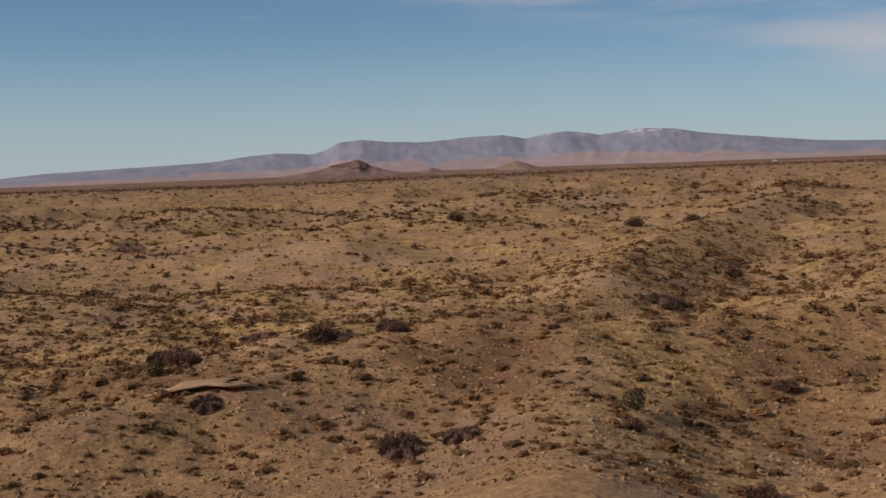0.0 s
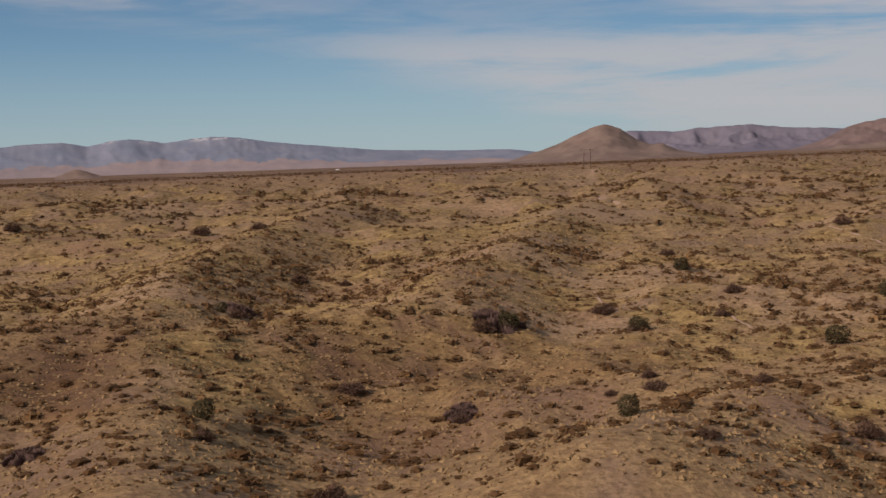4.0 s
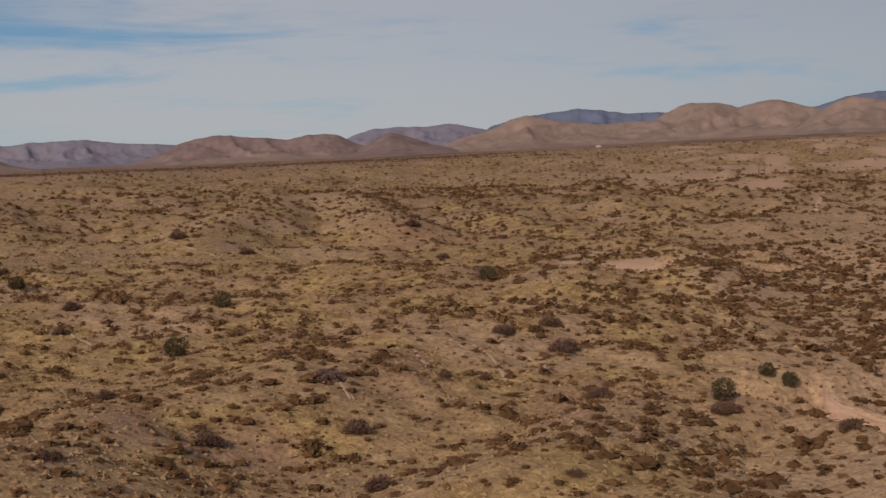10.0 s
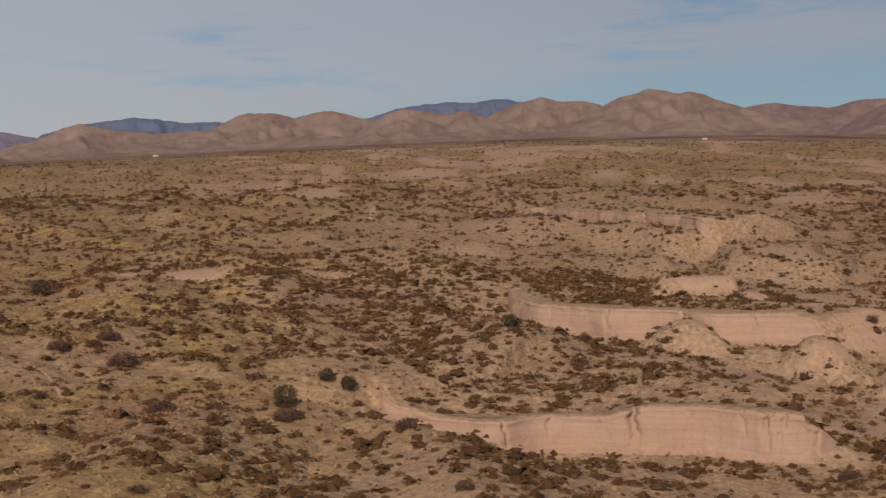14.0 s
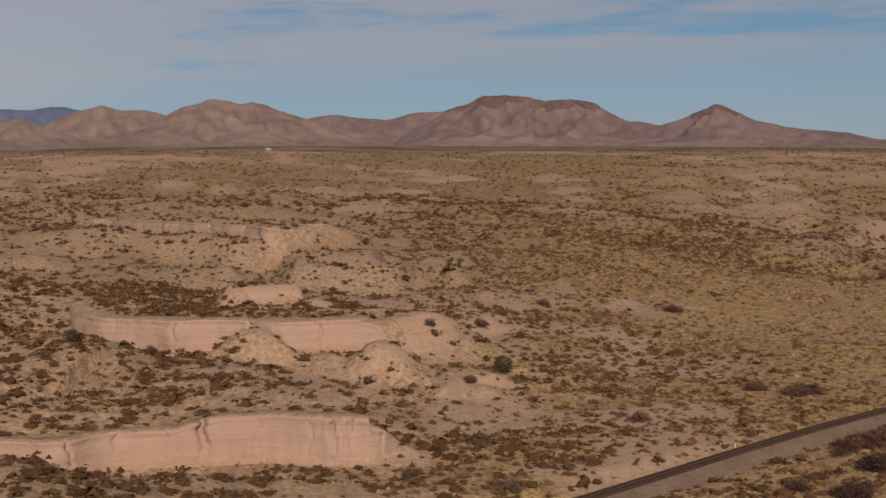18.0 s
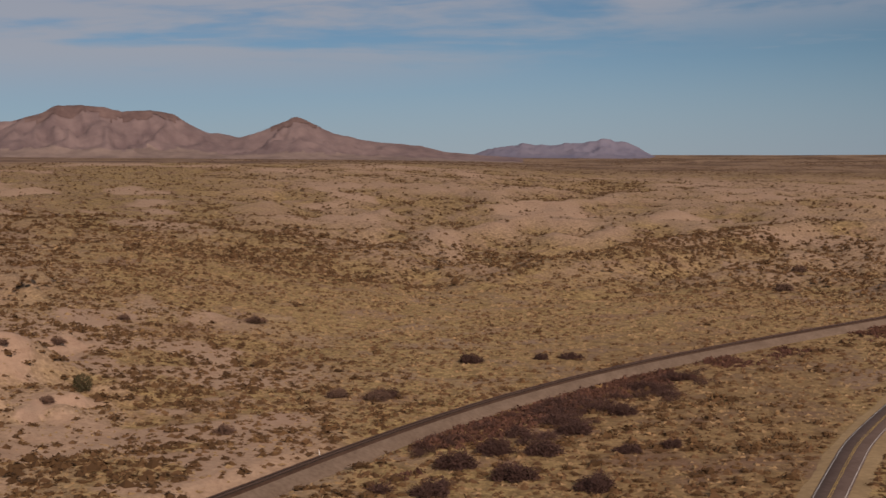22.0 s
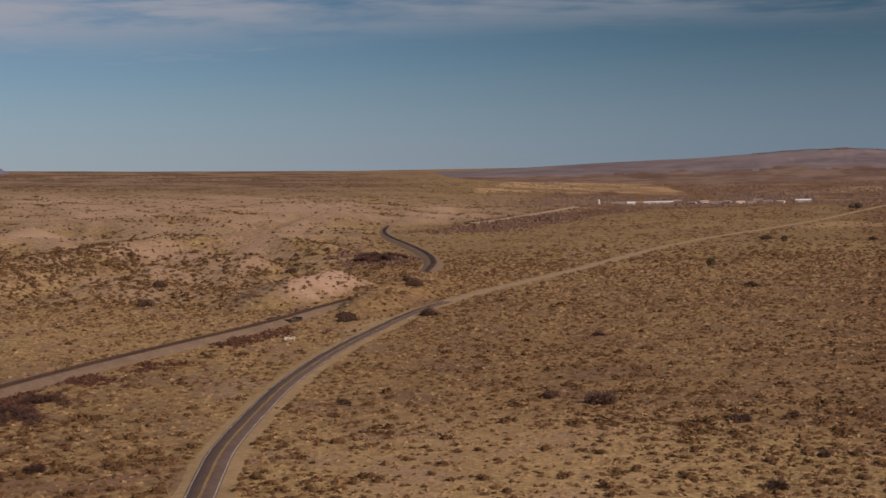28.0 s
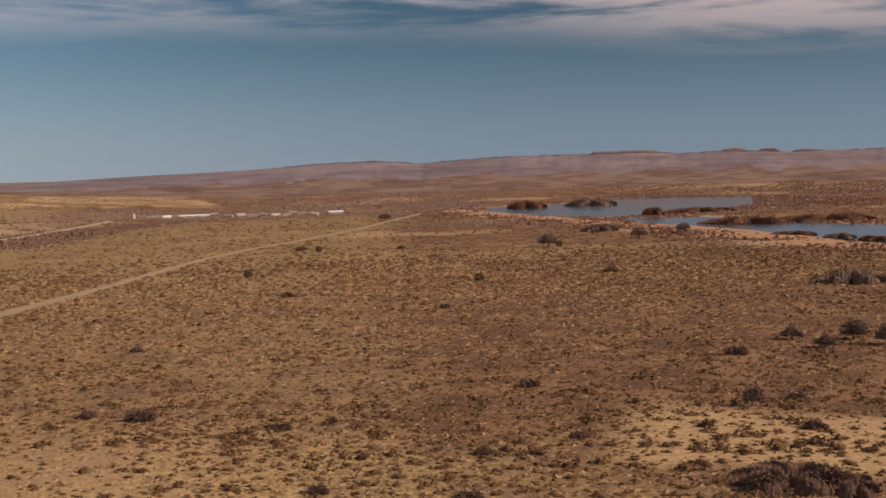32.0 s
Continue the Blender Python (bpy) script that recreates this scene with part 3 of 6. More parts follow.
    streaks = layered(a * 60.0, r, 170, 201, 3)
    edge = 40.0 * (n1 - 0.5)
    field = (r > 3150 + 6 * edge) & (r < 3250 + 950 * (1 - ((a - 129.2) / 4.2) ** 2) + 8 * edge) & (np.sin(r / 95.0 + a * 0.6) > -0.75)
    strip = ease(137.5, 139, a + 0.04 * edge) * ease(146, 144, a + 0.05 * edge) * ease(1470, 1500, r + 3 * edge) * ease(1610, 1570, r + 4 * edge)
    stubble = field * (0.35 + 0.5 * ease(0.42, 0.55, streaks)) + 0.5 * strip + 0.3 * ease(145, 150, a) * ease(3300, 3700, r)
    stubble = np.maximum(stubble, 0.30 * ease(114, 122, a) * ease(140, 131, a) * ease(430, 340, r + 110 * (n1 - 0.5)))
    river = ease(126, 131, a) * ease(2150, 2500, r) + ease(141, 145, a) * ease(1700, 2100, r) * ease(2200, 2100, r)
    stubble = np.maximum(stubble, 0.55 * river * ease(0.58, 0.66, streaks))
    brush = ease(600, 1150, r) * (0.25 + 0.50 * ease(0.35, 0.6, n1)) * (1 - plain * 0.6) * (1 - clay) * (1 - bare * 0.65)
    yellow = ease(148, 152, a) * ease(306, 322, r + 30 * (n1 - 0.5)) * ease(400, 372, r + 60 * (n1 - 0.5))
    stubble = np.maximum(stubble, 0.6 * yellow)
    loam = np.maximum(loam * (1 - yellow), 0.8 * ease(149, 153, a) * ease(395, 425, r + 60 * (n1 - 0.5)) * ease(640, 560, r))
    return {"clay": clay, "bare": bare, "meadow": yellow, "grass": grass, "plain": plain, "loam": loam, "stubble": stubble, "brush": brush}


def fast_mesh(name, verts, faces, mats, smooth=True, values=None):
    """A mesh from whole arrays: vertices (n, 3), faces (m, 3 or 4)."""
    mesh = bpy.data.meshes.new(name)
    verts, faces = np.asarray(verts, np.float32), np.asarray(faces, np.int32)
    k = faces.shape[1]
    mesh.vertices.add(len(verts))
    mesh.vertices.foreach_set("co", verts.ravel())
    mesh.loops.add(faces.size)
    mesh.loops.foreach_set("vertex_index", faces.ravel())
    mesh.polygons.add(len(faces))
    mesh.polygons.foreach_set("loop_start", np.arange(0, faces.size, k, dtype=np.int32))
    mesh.polygons.foreach_set("use_smooth", np.full(len(faces), smooth))
    for key, array in (values or {}).items():
        mesh.attributes.new(key, "FLOAT", "POINT").data.foreach_set("value", np.asarray(array, np.float32))
    mesh.materials.append(mats)
    mesh.update(calc_edges=True)
    return mesh


def height_at(x, y):
    return float(ground_z(np.array([float(x)]), np.array([float(y)]))[0])


def part(name, bm, mat, parent, label=""):
    mesh = bpy.data.meshes.new(name)
    bm.to_mesh(mesh)
    bm.free()
    mesh.materials.append(mat)
    ob = new(name, mesh)
    ob.parent = parent
    return tagged(ob, label)


def thing(name, x, y, z, turn=0.0, label="", category="", group="", kind=""):
    ob = new(name)
    ob.matrix_world = pose(x, y, z, 0, 0, turn)
    ob.empty_display_size = 0.5
    return tagged(ob, label, category, group, kind)


# ---- the ground, one sheet to the horizon ----
headings = np.radians(np.concatenate([np.arange(-22, 58, 0.22), np.arange(58, 81, 0.12), np.arange(81, 164, 0.24), np.arange(164, 338, 3.0)]))
radii = np.concatenate([np.array([4, 30, 60, 90, 120, 150, 175]), np.geomspace(190, 278, 40), np.geomspace(279.5, 330, 60), np.geomspace(331.5, 520, 90), np.geomspace(524, 4960, 120)])
A, R = np.meshgrid(headings, radii)
gx, gy = (R * np.sin(A)).ravel(), (R * np.cos(A)).ravel()
gx[:len(headings)], gy[:len(headings)] = 3.1, 1.7
gz = ground_z(gx, gy)
nr, na = len(radii), len(headings)
i, j = np.meshgrid(np.arange(nr - 1), np.arange(na), indexing="ij")
k = (j + 1) % na
quads = np.stack([i * na + j, i * na + k, (i + 1) * na + k, (i + 1) * na + j], -1).reshape(-1, 4)[:, ::-1]
ground = new("ground", fast_mesh("ground", np.stack([gx, gy, gz], -1), quads, EARTH, True, cover(gx, gy, gz)))
tagged(ground, "dry desert badlands and grassy river plain", "ground", "", "structure")


# ---- hills and mountains ----
def polar(heading, r):
    return r * math.sin(radians(heading)), r * math.cos(radians(heading))


def mountain(name, r0, crest, mat, label, category="mountain", front=330.0, back=200.0, mesa=0.0, gully=0.8, jag=0.03, grain=62.0, seed=200, rim=0.0, foot=None, foot_at=0.62):
    """A ridge whose crest has these (heading, sight angle) knots; mesa makes the upper share of the slope steep and the top level."""
    knots = np.array(crest)
    low, high = knots[0, 0], knots[-1, 0]
    cols, rws = int((high - low) / 0.07) + 2, 44
    head = np.linspace(low, high, cols)
    sight = np.interp(head, knots[:, 0], knots[:, 1])
    pad = np.pad(sight, 3, mode="edge")
    sight = np.convolve(pad, np.hanning(7) / np.hanning(7).sum(), "same")[3:-3]
    q = np.linspace(-1.0, 1.0, rws)
    rr = r0 + np.where(q < 0, q * front, q * back)
    AA, RR = np.meshgrid(np.radians(head), rr)
    x, y = RR * np.sin(AA), RR * np.cos(AA)
    base = ground_z(x.ravel(), y.ravel()).reshape(x.shape)
    crest_x, crest_y = r0 * np.sin(np.radians(head)), r0 * np.cos(np.radians(head))
    tall = EYE_Z + r0 * np.tan(np.radians(sight)) - ground_z(crest_x, crest_y)
    tall = np.maximum(tall, 0.0) * (1.0 + jag * 2.0 * (layered(crest_x, crest_y, grain * 0.5, seed + 3, 3) - 0.5))
    down = np.abs(q)[:, None] * np.ones(cols)[None]
    if mesa:
        slope = np.where(down < 0.12, 1.0 - 0.02 * down, (1 - mesa) * np.clip(1 - (down - 0.2) / 0.8, 0, 1) ** 1.35 + mesa * ease(0.24, 0.12, down))
    else:
        slope = (1 - down) ** 1.45 * (1 + 0.45 * down)
    spurs = crests(x, y, grain * 1.5, seed + 50, 3) + 0.35 * (layered(x, y, grain * 0.4, seed + 70, 3) - 0.5)
    cutaway = gully * (1.0 - spurs) * 4.0 * down * (1 - down)
    z = base - 1.5 + tall[None] * np.clip(slope * (1 - cutaway), 0, 1)
    i, j = np.meshgrid(np.arange(rws - 1), np.arange(cols - 1), indexing="ij")
    f = np.stack([i * cols + j, (i + 1) * cols + j, (i + 1) * cols + j + 1, i * cols + j + 1], -1).reshape(-1, 4)[:, ::-1]
    faces_down = down[f // cols, f % cols].mean(1)
    low_edge_at = foot_at - 0.4 * (layered(crest_x, crest_y, 90, seed + 95, 3) - 0.5)
    low_part = faces_down > low_edge_at[np.minimum(f[:, 0] % cols, cols - 1)]
    slope_mesh = fast_mesh("slope", np.stack([x.ravel(), y.ravel(), z.ravel()], -1), f[~low_part] if foot else f, mat)
    ob = tagged(new(name), label, category)
    ob.matrix_world = pose(float(crest_x[cols // 2]), float(crest_y[cols // 2]), 0.0)
    lower = new("slope", slope_mesh)
    lower.matrix_world = Matrix.Identity(4)
    lower.parent = ob
    lower.matrix_parent_inverse = ob.matrix_world.inverted()
    if foot:
        hem = new("foothill", fast_mesh("foothill", np.stack([x.ravel(), y.ravel(), z.ravel()], -1), f[low_part], foot))
        hem.parent = ob
        hem.matrix_parent_inverse = ob.matrix_world.inverted()
        tagged(hem, "paler bare foothill")
    if rim:
        # a ragged band of darker rock along the top
        edge = rim * (0.3 + 1.2 * layered(crest_x, crest_y, 34, seed + 90, 3)) * ease(0.62, 0.9, tall / tall.max())
        keep = (down[f // cols, f % cols].max(1) < edge[np.minimum(f[:, 0] % cols, cols - 1)])
        up = np.stack([x.ravel(), y.ravel(), z.ravel() + 2.0], -1)
        cap = new("caprock", fast_mesh("caprock", up, f[keep], CAPROCK))
        cap.parent = ob
        cap.matrix_parent_inverse = ob.matrix_world.inverted()
        tagged(cap, "dark rocky caprock")
    return ob


MESA_FOOT = mottled("mesa_foot_slope", (0.105, 0.066, 0.052), (0.222, 0.156, 0.122), 65.0, 1.0, 0.0, 0.3, 0.3)
CAPROCK = mottled("dark_caprock", (0.098, 0.064, 0.058), (0.172, 0.116, 0.102), 25.0, 0.95, 0.1, 0.6, 0.3)


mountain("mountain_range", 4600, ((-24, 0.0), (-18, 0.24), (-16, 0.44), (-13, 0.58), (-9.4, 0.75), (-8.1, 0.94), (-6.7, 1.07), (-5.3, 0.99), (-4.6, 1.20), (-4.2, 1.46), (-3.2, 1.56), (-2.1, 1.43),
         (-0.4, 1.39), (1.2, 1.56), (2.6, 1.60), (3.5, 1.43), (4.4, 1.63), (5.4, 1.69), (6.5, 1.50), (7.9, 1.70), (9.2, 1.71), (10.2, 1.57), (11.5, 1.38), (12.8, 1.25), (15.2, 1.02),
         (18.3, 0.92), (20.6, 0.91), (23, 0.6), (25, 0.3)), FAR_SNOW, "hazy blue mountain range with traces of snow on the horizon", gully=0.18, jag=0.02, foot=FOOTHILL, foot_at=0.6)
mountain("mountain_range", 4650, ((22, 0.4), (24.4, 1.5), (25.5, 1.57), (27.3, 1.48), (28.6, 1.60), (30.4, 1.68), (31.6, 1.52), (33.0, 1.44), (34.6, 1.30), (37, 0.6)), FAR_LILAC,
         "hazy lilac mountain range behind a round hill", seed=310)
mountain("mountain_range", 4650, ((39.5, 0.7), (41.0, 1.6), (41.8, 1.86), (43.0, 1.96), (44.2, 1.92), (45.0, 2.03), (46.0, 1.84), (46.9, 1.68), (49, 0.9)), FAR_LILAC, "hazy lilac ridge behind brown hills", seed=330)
mountain("mountain_range", 4700, ((45.6, 0.9), (46.7, 1.85), (48.2, 2.22), (50.3, 2.55), (52.0, 2.28), (53.9, 2.22), (55.0, 2.12), (57.5, 1.0)), FAR_BLUE, "dark haze-blue ridge behind brown hills", seed=350)
mountain("mountain_range", 4700, ((57.5, 1.1), (58.8, 2.35), (59.7, 2.27), (60.8, 2.60), (62.3, 2.84), (63.8, 2.86), (65.5, 2.92), (66.6, 2.60), (69, 1.2)), FAR_BLUE, "dark haze-blue ridge behind brown hills", seed=370)
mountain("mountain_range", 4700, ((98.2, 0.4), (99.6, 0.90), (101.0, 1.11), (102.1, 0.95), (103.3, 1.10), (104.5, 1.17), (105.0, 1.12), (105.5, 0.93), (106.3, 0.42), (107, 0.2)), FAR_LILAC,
         "small jagged hazy lilac mountain range on the horizon", seed=390, jag=0.14, grain=45.0)
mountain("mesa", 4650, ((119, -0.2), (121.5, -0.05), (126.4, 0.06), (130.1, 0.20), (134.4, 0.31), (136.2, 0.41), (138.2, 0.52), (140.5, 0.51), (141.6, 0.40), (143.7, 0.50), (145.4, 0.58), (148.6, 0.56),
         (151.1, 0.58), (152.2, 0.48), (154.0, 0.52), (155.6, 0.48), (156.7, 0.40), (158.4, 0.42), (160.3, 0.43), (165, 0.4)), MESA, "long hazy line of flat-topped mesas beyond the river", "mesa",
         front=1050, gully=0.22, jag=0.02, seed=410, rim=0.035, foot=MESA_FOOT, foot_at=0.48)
mountain("hill", 3650, ((20.6, 0.42), (21.5, 0.74), (22.0, 0.86), (22.7, 1.14), (23.6, 1.58), (24.5, 1.88), (25.1, 1.64), (25.8, 1.17), (26.3, 0.98), (26.8, 1.00), (27.4, 0.70), (28.6, 0.48)), HILL,
         "round brown grassy hill standing alone on the plain", "hill", seed=430, gully=0.3)
mountain("hill_ridge", 3900, ((31.8, 0.55), (33.0, 0.9), (34.0, 1.42), (34.6, 1.62), (35.4, 1.78), (36.6, 1.67), (37.7, 1.60), (38.4, 1.54), (39.3, 1.70), (40.4, 1.69), (41.2, 1.30), (41.9, 1.05), (43, 0.7)), HILL_DARK,
         "long low brown ridge on the plain", "hill", seed=450, foot=HILL)
mountain("hill", 3800, ((40.8, 0.75), (41.7, 1.30), (42.6, 1.72), (43.3, 1.52), (44.2, 1.2), (45.4, 0.9)), HILL_DARK, "low rounded brown hill", "hill", seed=470, gully=0.3)
mountain("hill", 3950, ((44, 0.8), (45.6, 1.42), (46.7, 1.72), (47.5, 2.10), (48.2, 2.31), (49.4, 2.02), (51.0, 1.83), (52.5, 1.88), (53.6, 1.9), (55, 1.5), (57, 1.0)), HILL, "tan grassy hill with a long shoulder", "hill", seed=490)
mountain("hill", 4050, ((52, 1.0), (53.5, 1.98), (54.2, 2.40), (54.8, 2.61), (56.0, 2.54), (56.7, 2.37), (57.4, 2.52), (58.0, 2.63), (58.8, 2.50), (59.7, 2.24), (61, 1.9), (63, 1.2)), HILL,
         "tan grassy hill with two rounded tops", "hill", seed=510)
mountain("hill", 3800, ((58.6, 1.2), (59.9, 2.10), (61.1, 2.69), (62.0, 2.50), (63.0, 2.35), (63.6, 2.52), (64.5, 2.20), (66, 1.6), (67.5, 1.2)), HILL, "tan rounded grassy hill", "hill", seed=530)
mountain("hill", 3950, ((63.4, 1.3), (64.8, 2.25), (65.7, 2.72), (66.8, 2.98), (67.6, 2.75), (68.6, 2.76), (69.3, 2.55), (70.5, 2.1), (72, 1.3)), HILL, "brown rounded grassy hill with a bare spur", "hill", seed=550)
mountain("hill", 3850, ((67.2, 1.35), (68.4, 2.10), (69.3, 2.50), (70.2, 2.88), (71.2, 3.23), (71.7, 3.10), (72.4, 2.96), (73.2, 3.04), (74.2, 2.60), (75.0, 2.27), (76.2, 1.9), (78.5, 1.3)), HILL,
         "large brown hill with twin rounded peaks", "hill", seed=570)
mountain("hill_ridge", 4200, ((73.5, 1.4), (75.0, 2.25), (76.1, 2.44), (77.0, 2.28), (78.4, 2.14), (79.4, 2.40), (80.2, 2.45), (81.2, 2.62), (83, 2.0), (85, 1.2)), HILL_DARK, "low brown rocky ridge between two mountains", "hill", seed=590, foot=HILL)
mountain("table_mountain", 3950, ((78.6, 1.2), (80.0, 2.05), (81.0, 2.55), (81.6, 2.72), (82.3, 3.05), (83.2, 3.05), (84.0, 2.97), (84.8, 2.73), (85.8, 2.81), (86.8, 2.67), (87.4, 2.22), (88.1, 1.86), (89.3, 1.5), (91, 1.0)),
         HILL_DARK, "large purple-brown table mountain with a rocky rim", "mountain", gully=0.75, jag=0.015, seed=610, rim=0.14, foot=HILL)
mountain("hill", 4250, ((86.5, 1.1), (87.6, 1.80), (88.6, 1.86), (89.3, 1.64), (90.5, 1.5), (92, 0.9)), HILL_DARK, "low brown saddle hill", "hill", seed=630)
mountain("peak", 3900, ((87.6, 0.95), (88.9, 1.45), (89.8, 1.75), (90.7, 2.05), (91.35, 2.30), (91.6, 2.44), (91.85, 2.44), (92.15, 2.24), (93.3, 1.67), (94.3, 1.47), (95.2, 1.30), (96.8, 1.10), (97.8, 0.83), (99.5, 0.62), (101, 0.5)), HILL_DARK,
         "lone purple-brown cone-shaped peak with a dark cap", "mountain", seed=650, rim=0.13, foot=HILL)
mountain("butte", 3500, ((-6.5, 0.1), (-5.2, 0.28), (-4.5, 0.48), (-4.1, 0.58), (-3.8, 0.62), (-3.4, 0.77), (-3.0, 0.55), (-2.4, 0.32), (-1.5, 0.15)), HILL_DARK, "small dark rocky butte on the plain", "butte", front=120, back=80, seed=670, jag=0.08, rim=0.3)
mountain("butte", 3500, ((2.2, 0.2), (2.7, 0.42), (3.05, 0.54), (3.4, 0.44), (4.0, 0.24)), HILL, "tiny tan butte on the plain", "butte", front=80, back=60, seed=690)
mountain("butte", 3500, ((-0.9, 0.15), (-0.4, 0.34), (0.1, 0.18)), HILL_DARK, "tiny brown butte on the plain", "butte", front=60, back=50, seed=700)
for knots in (((148.6, 0.5), (148.8, 0.69), (150.0, 0.69), (151.4, 0.66), (151.7, 0.5)), ((153.7, 0.45), (154.1, 0.66), (154.75, 0.64), (155.1, 0.5)), ((155.3, 0.45), (155.6, 0.60), (156.1, 0.58), (156.4, 0.4)),
              ((156.6, 0.4), (156.9, 0.53), (157.5, 0.52), (158.2, 0.42)), ((138.5, 0.45), (138.8, 0.55), (139.9, 0.60), (140.6, 0.45))):
    mountain("caprock", 4672, knots, HILL_DARK, "dark flat caprock on the rim of a hazy mesa", "rock", front=20, back=40, jag=0.01, seed=720)


# ---- road, track, railway ----
def curve_through(points, step):
    """A smooth line through points, in even steps."""
    p = np.array(points, float)
    p = np.vstack([2 * p[0] - p[1], p, 2 * p[-1] - p[-2]])
    out = []
    for k in range(1, len(p) - 2):
        count = max(2, int(np.hypot(*(p[k + 1] - p[k])) / step))
        for t in np.arange(count) / count:
            out.append(0.5 * (2 * p[k] + (p[k + 1] - p[k - 1]) * t + (2 * p[k - 1] - 5 * p[k] + 4 * p[k + 1] - p[k + 2]) * t * t
                              + (3 * p[k] - p[k - 1] - 3 * p[k + 1] + p[k + 2]) * t ** 3))
    return np.array(out + [p[-2]])


def normals(line):
    d = np.gradient(line, axis=0)
    d /= np.hypot(d[:, 0], d[:, 1])[:, None]
    return np.stack([d[:, 1], -d[:, 0]], -1)


def ribbon(name, line, profile, mat, ragged=0.0, base=None):
    """A strip along a line; profile: pairs of offset to the right and height."""
    nrm = normals(line)
    rng = np.random.default_rng(5)
    verts = []
    for q, (off, up) in enumerate(profile):
        o = np.full(len(line), float(off))
        if ragged and q in (0, len(profile) - 1):
            o += np.sign(off) * ragged * np.convolve(rng.random(len(line)) - 0.3, np.ones(5) / 5, "same")
        p = line + nrm * o[:, None]
        z = np.full(len(line), float(up)) if base is None else base + up
        verts.append(np.column_stack([p, z]))
    m, n_ = len(profile), len(line)
    verts = np.stack(verts, 1).reshape(-1, 3)
    i, j = np.meshgrid(np.arange(n_ - 1), np.arange(m - 1), indexing="ij")
    f = np.stack([i * m + j, i * m + j + 1, (i + 1) * m + j + 1, (i + 1) * m + j], -1).reshape(-1, 4)[:, ::-1]
    return fast_mesh(name, verts, f, mat)


def strip(name, parent, *args, label="", **more):
    ob = new(name, ribbon(name, *args, **more))
    ob.parent = parent
    return tagged(ob, label)


road_line = curve_through(ROAD, 3.0)
track_line = curve_through(TRACK, 5.0)
road = thing("road", 0, 0, 0, label="two-lane asphalt road with yellow centre lines curving across the plain", category="road", kind="structure")
strip("shoulder", road, road_line, ((-5.6, 0.02), (-3.9, 0.16), (3.9, 0.16), (6.6, 0.02)), SHOULDER, ragged=2.4, label="pale sandy road shoulder")
strip("asphalt", road, road_line, ((-3.5, 0.20), (-3.45, 0.26), (0, 0.32), (3.45, 0.26), (3.5, 0.20)), ASPHALT, label="grey worn asphalt")
for off in (-3.1, 3.1):
    strip("edge_line", road, road_line, ((off - 0.07, 0.286), (off + 0.07, 0.286)), WHITE_LINE, label="white painted edge line")
for off in (-0.2, 0.2):
    strip("centre_line", road, road_line, ((off - 0.055, 0.336), (off + 0.055, 0.336)), YELLOW_LINE, label="yellow painted centre line")
track = thing("gravel_road", 0, 0, 0, label="pale straight gravel road running to the village", category="road", kind="structure")
strip("verge", track, track_line, ((-5.5, 0.02), (-3.5, 0.12), (3.5, 0.12), (5.5, 0.02)), SHOULDER, ragged=2.5)
strip("grass_strip", track, track_line, ((-0.55, 0.24), (0.55, 0.24)), SHOULDER, ragged=0.5, label="grassy strip between the wheel ruts")
strip("roadway", track, track_line, ((-2.6, 0.14), (-1.0, 0.22), (1.0, 0.20), (2.6, 0.14)), GRAVEL, label="grey gravel roadway")

BANK = 2.35
rail_line = curve_through(RAIL, 2.0)
railway = thing("railway", 0, 0, 0, label="single railway track on a gravel embankment", category="railway", kind="structure")
strip("embankment", railway, rail_line, ((-7.2, -0.1), (-2.5, BANK - 0.35), (2.5, BANK - 0.35), (6.6, -0.1)), BALLAST, ragged=1.6, label="grey-tan gravel embankment")
strip("ballast", railway, rail_line, ((-2.3, BANK - 0.36), (-1.7, BANK), (1.7, BANK), (2.3, BANK - 0.36)), TRACKBED, label="dark oil-stained ballast bed")
for off in (-0.76, 0.76):
    strip("rail", railway, rail_line, ((off - 0.09, BANK + 0.16), (off - 0.06, BANK + 0.36), (off + 0.06, BANK + 0.36), (off + 0.09, BANK + 0.16)), STEEL, label="rusty steel rail")
ties = []
tie_line = curve_through(RAIL, 0.62)
tie_n = normals(tie_line)
box_v = np.array([(sx * 1.3, sy * 0.12, sz) for sz in (0.0, 0.17) for sy in (-1, 1) for sx in (-1, 1)])
box_f = np.array([(4, 5, 7, 6), (0, 1, 5, 4), (3, 2, 6, 7), (2, 0, 4, 6), (1, 3, 7, 5)])
across_n = tie_n
ahead_n = np.stack([-tie_n[:, 1], tie_n[:, 0]], -1)
tv = tie_line[:, None, :] + across_n[:, None, :] * box_v[None, :, :1] + ahead_n[:, None, :] * box_v[None, :, 1:2]
tz = np.broadcast_to(BANK + 0.01 + box_v[None, :, 2:], (len(tie_line), 8, 1))
tv = np.concatenate([tv, tz], -1).reshape(-1, 3)
tf = (box_f[None] + 8 * np.arange(len(tie_line))[:, None, None]).reshape(-1, 4)
sleepers = new("sleepers", fast_mesh("sleepers", tv, tf, TIE, False))
sleepers.parent = railway
tagged(sleepers, "dark wooden sleepers", kind="stuff")

# a sandy turnout between road and railway
turnout_line = curve_through(((556, -338), (545, -318), (528, -306), (508, -292)), 3.0)
turnout = new("turnout", ribbon("turnout", turnout_line, ((-6, 0.03), (-3.5, 0.10), (3.5, 0.10), (6, 0.03)), SHOULDER, ragged=2.5))
tagged(turnout, "pale sandy turnout beside the road", "ground", "", "structure")



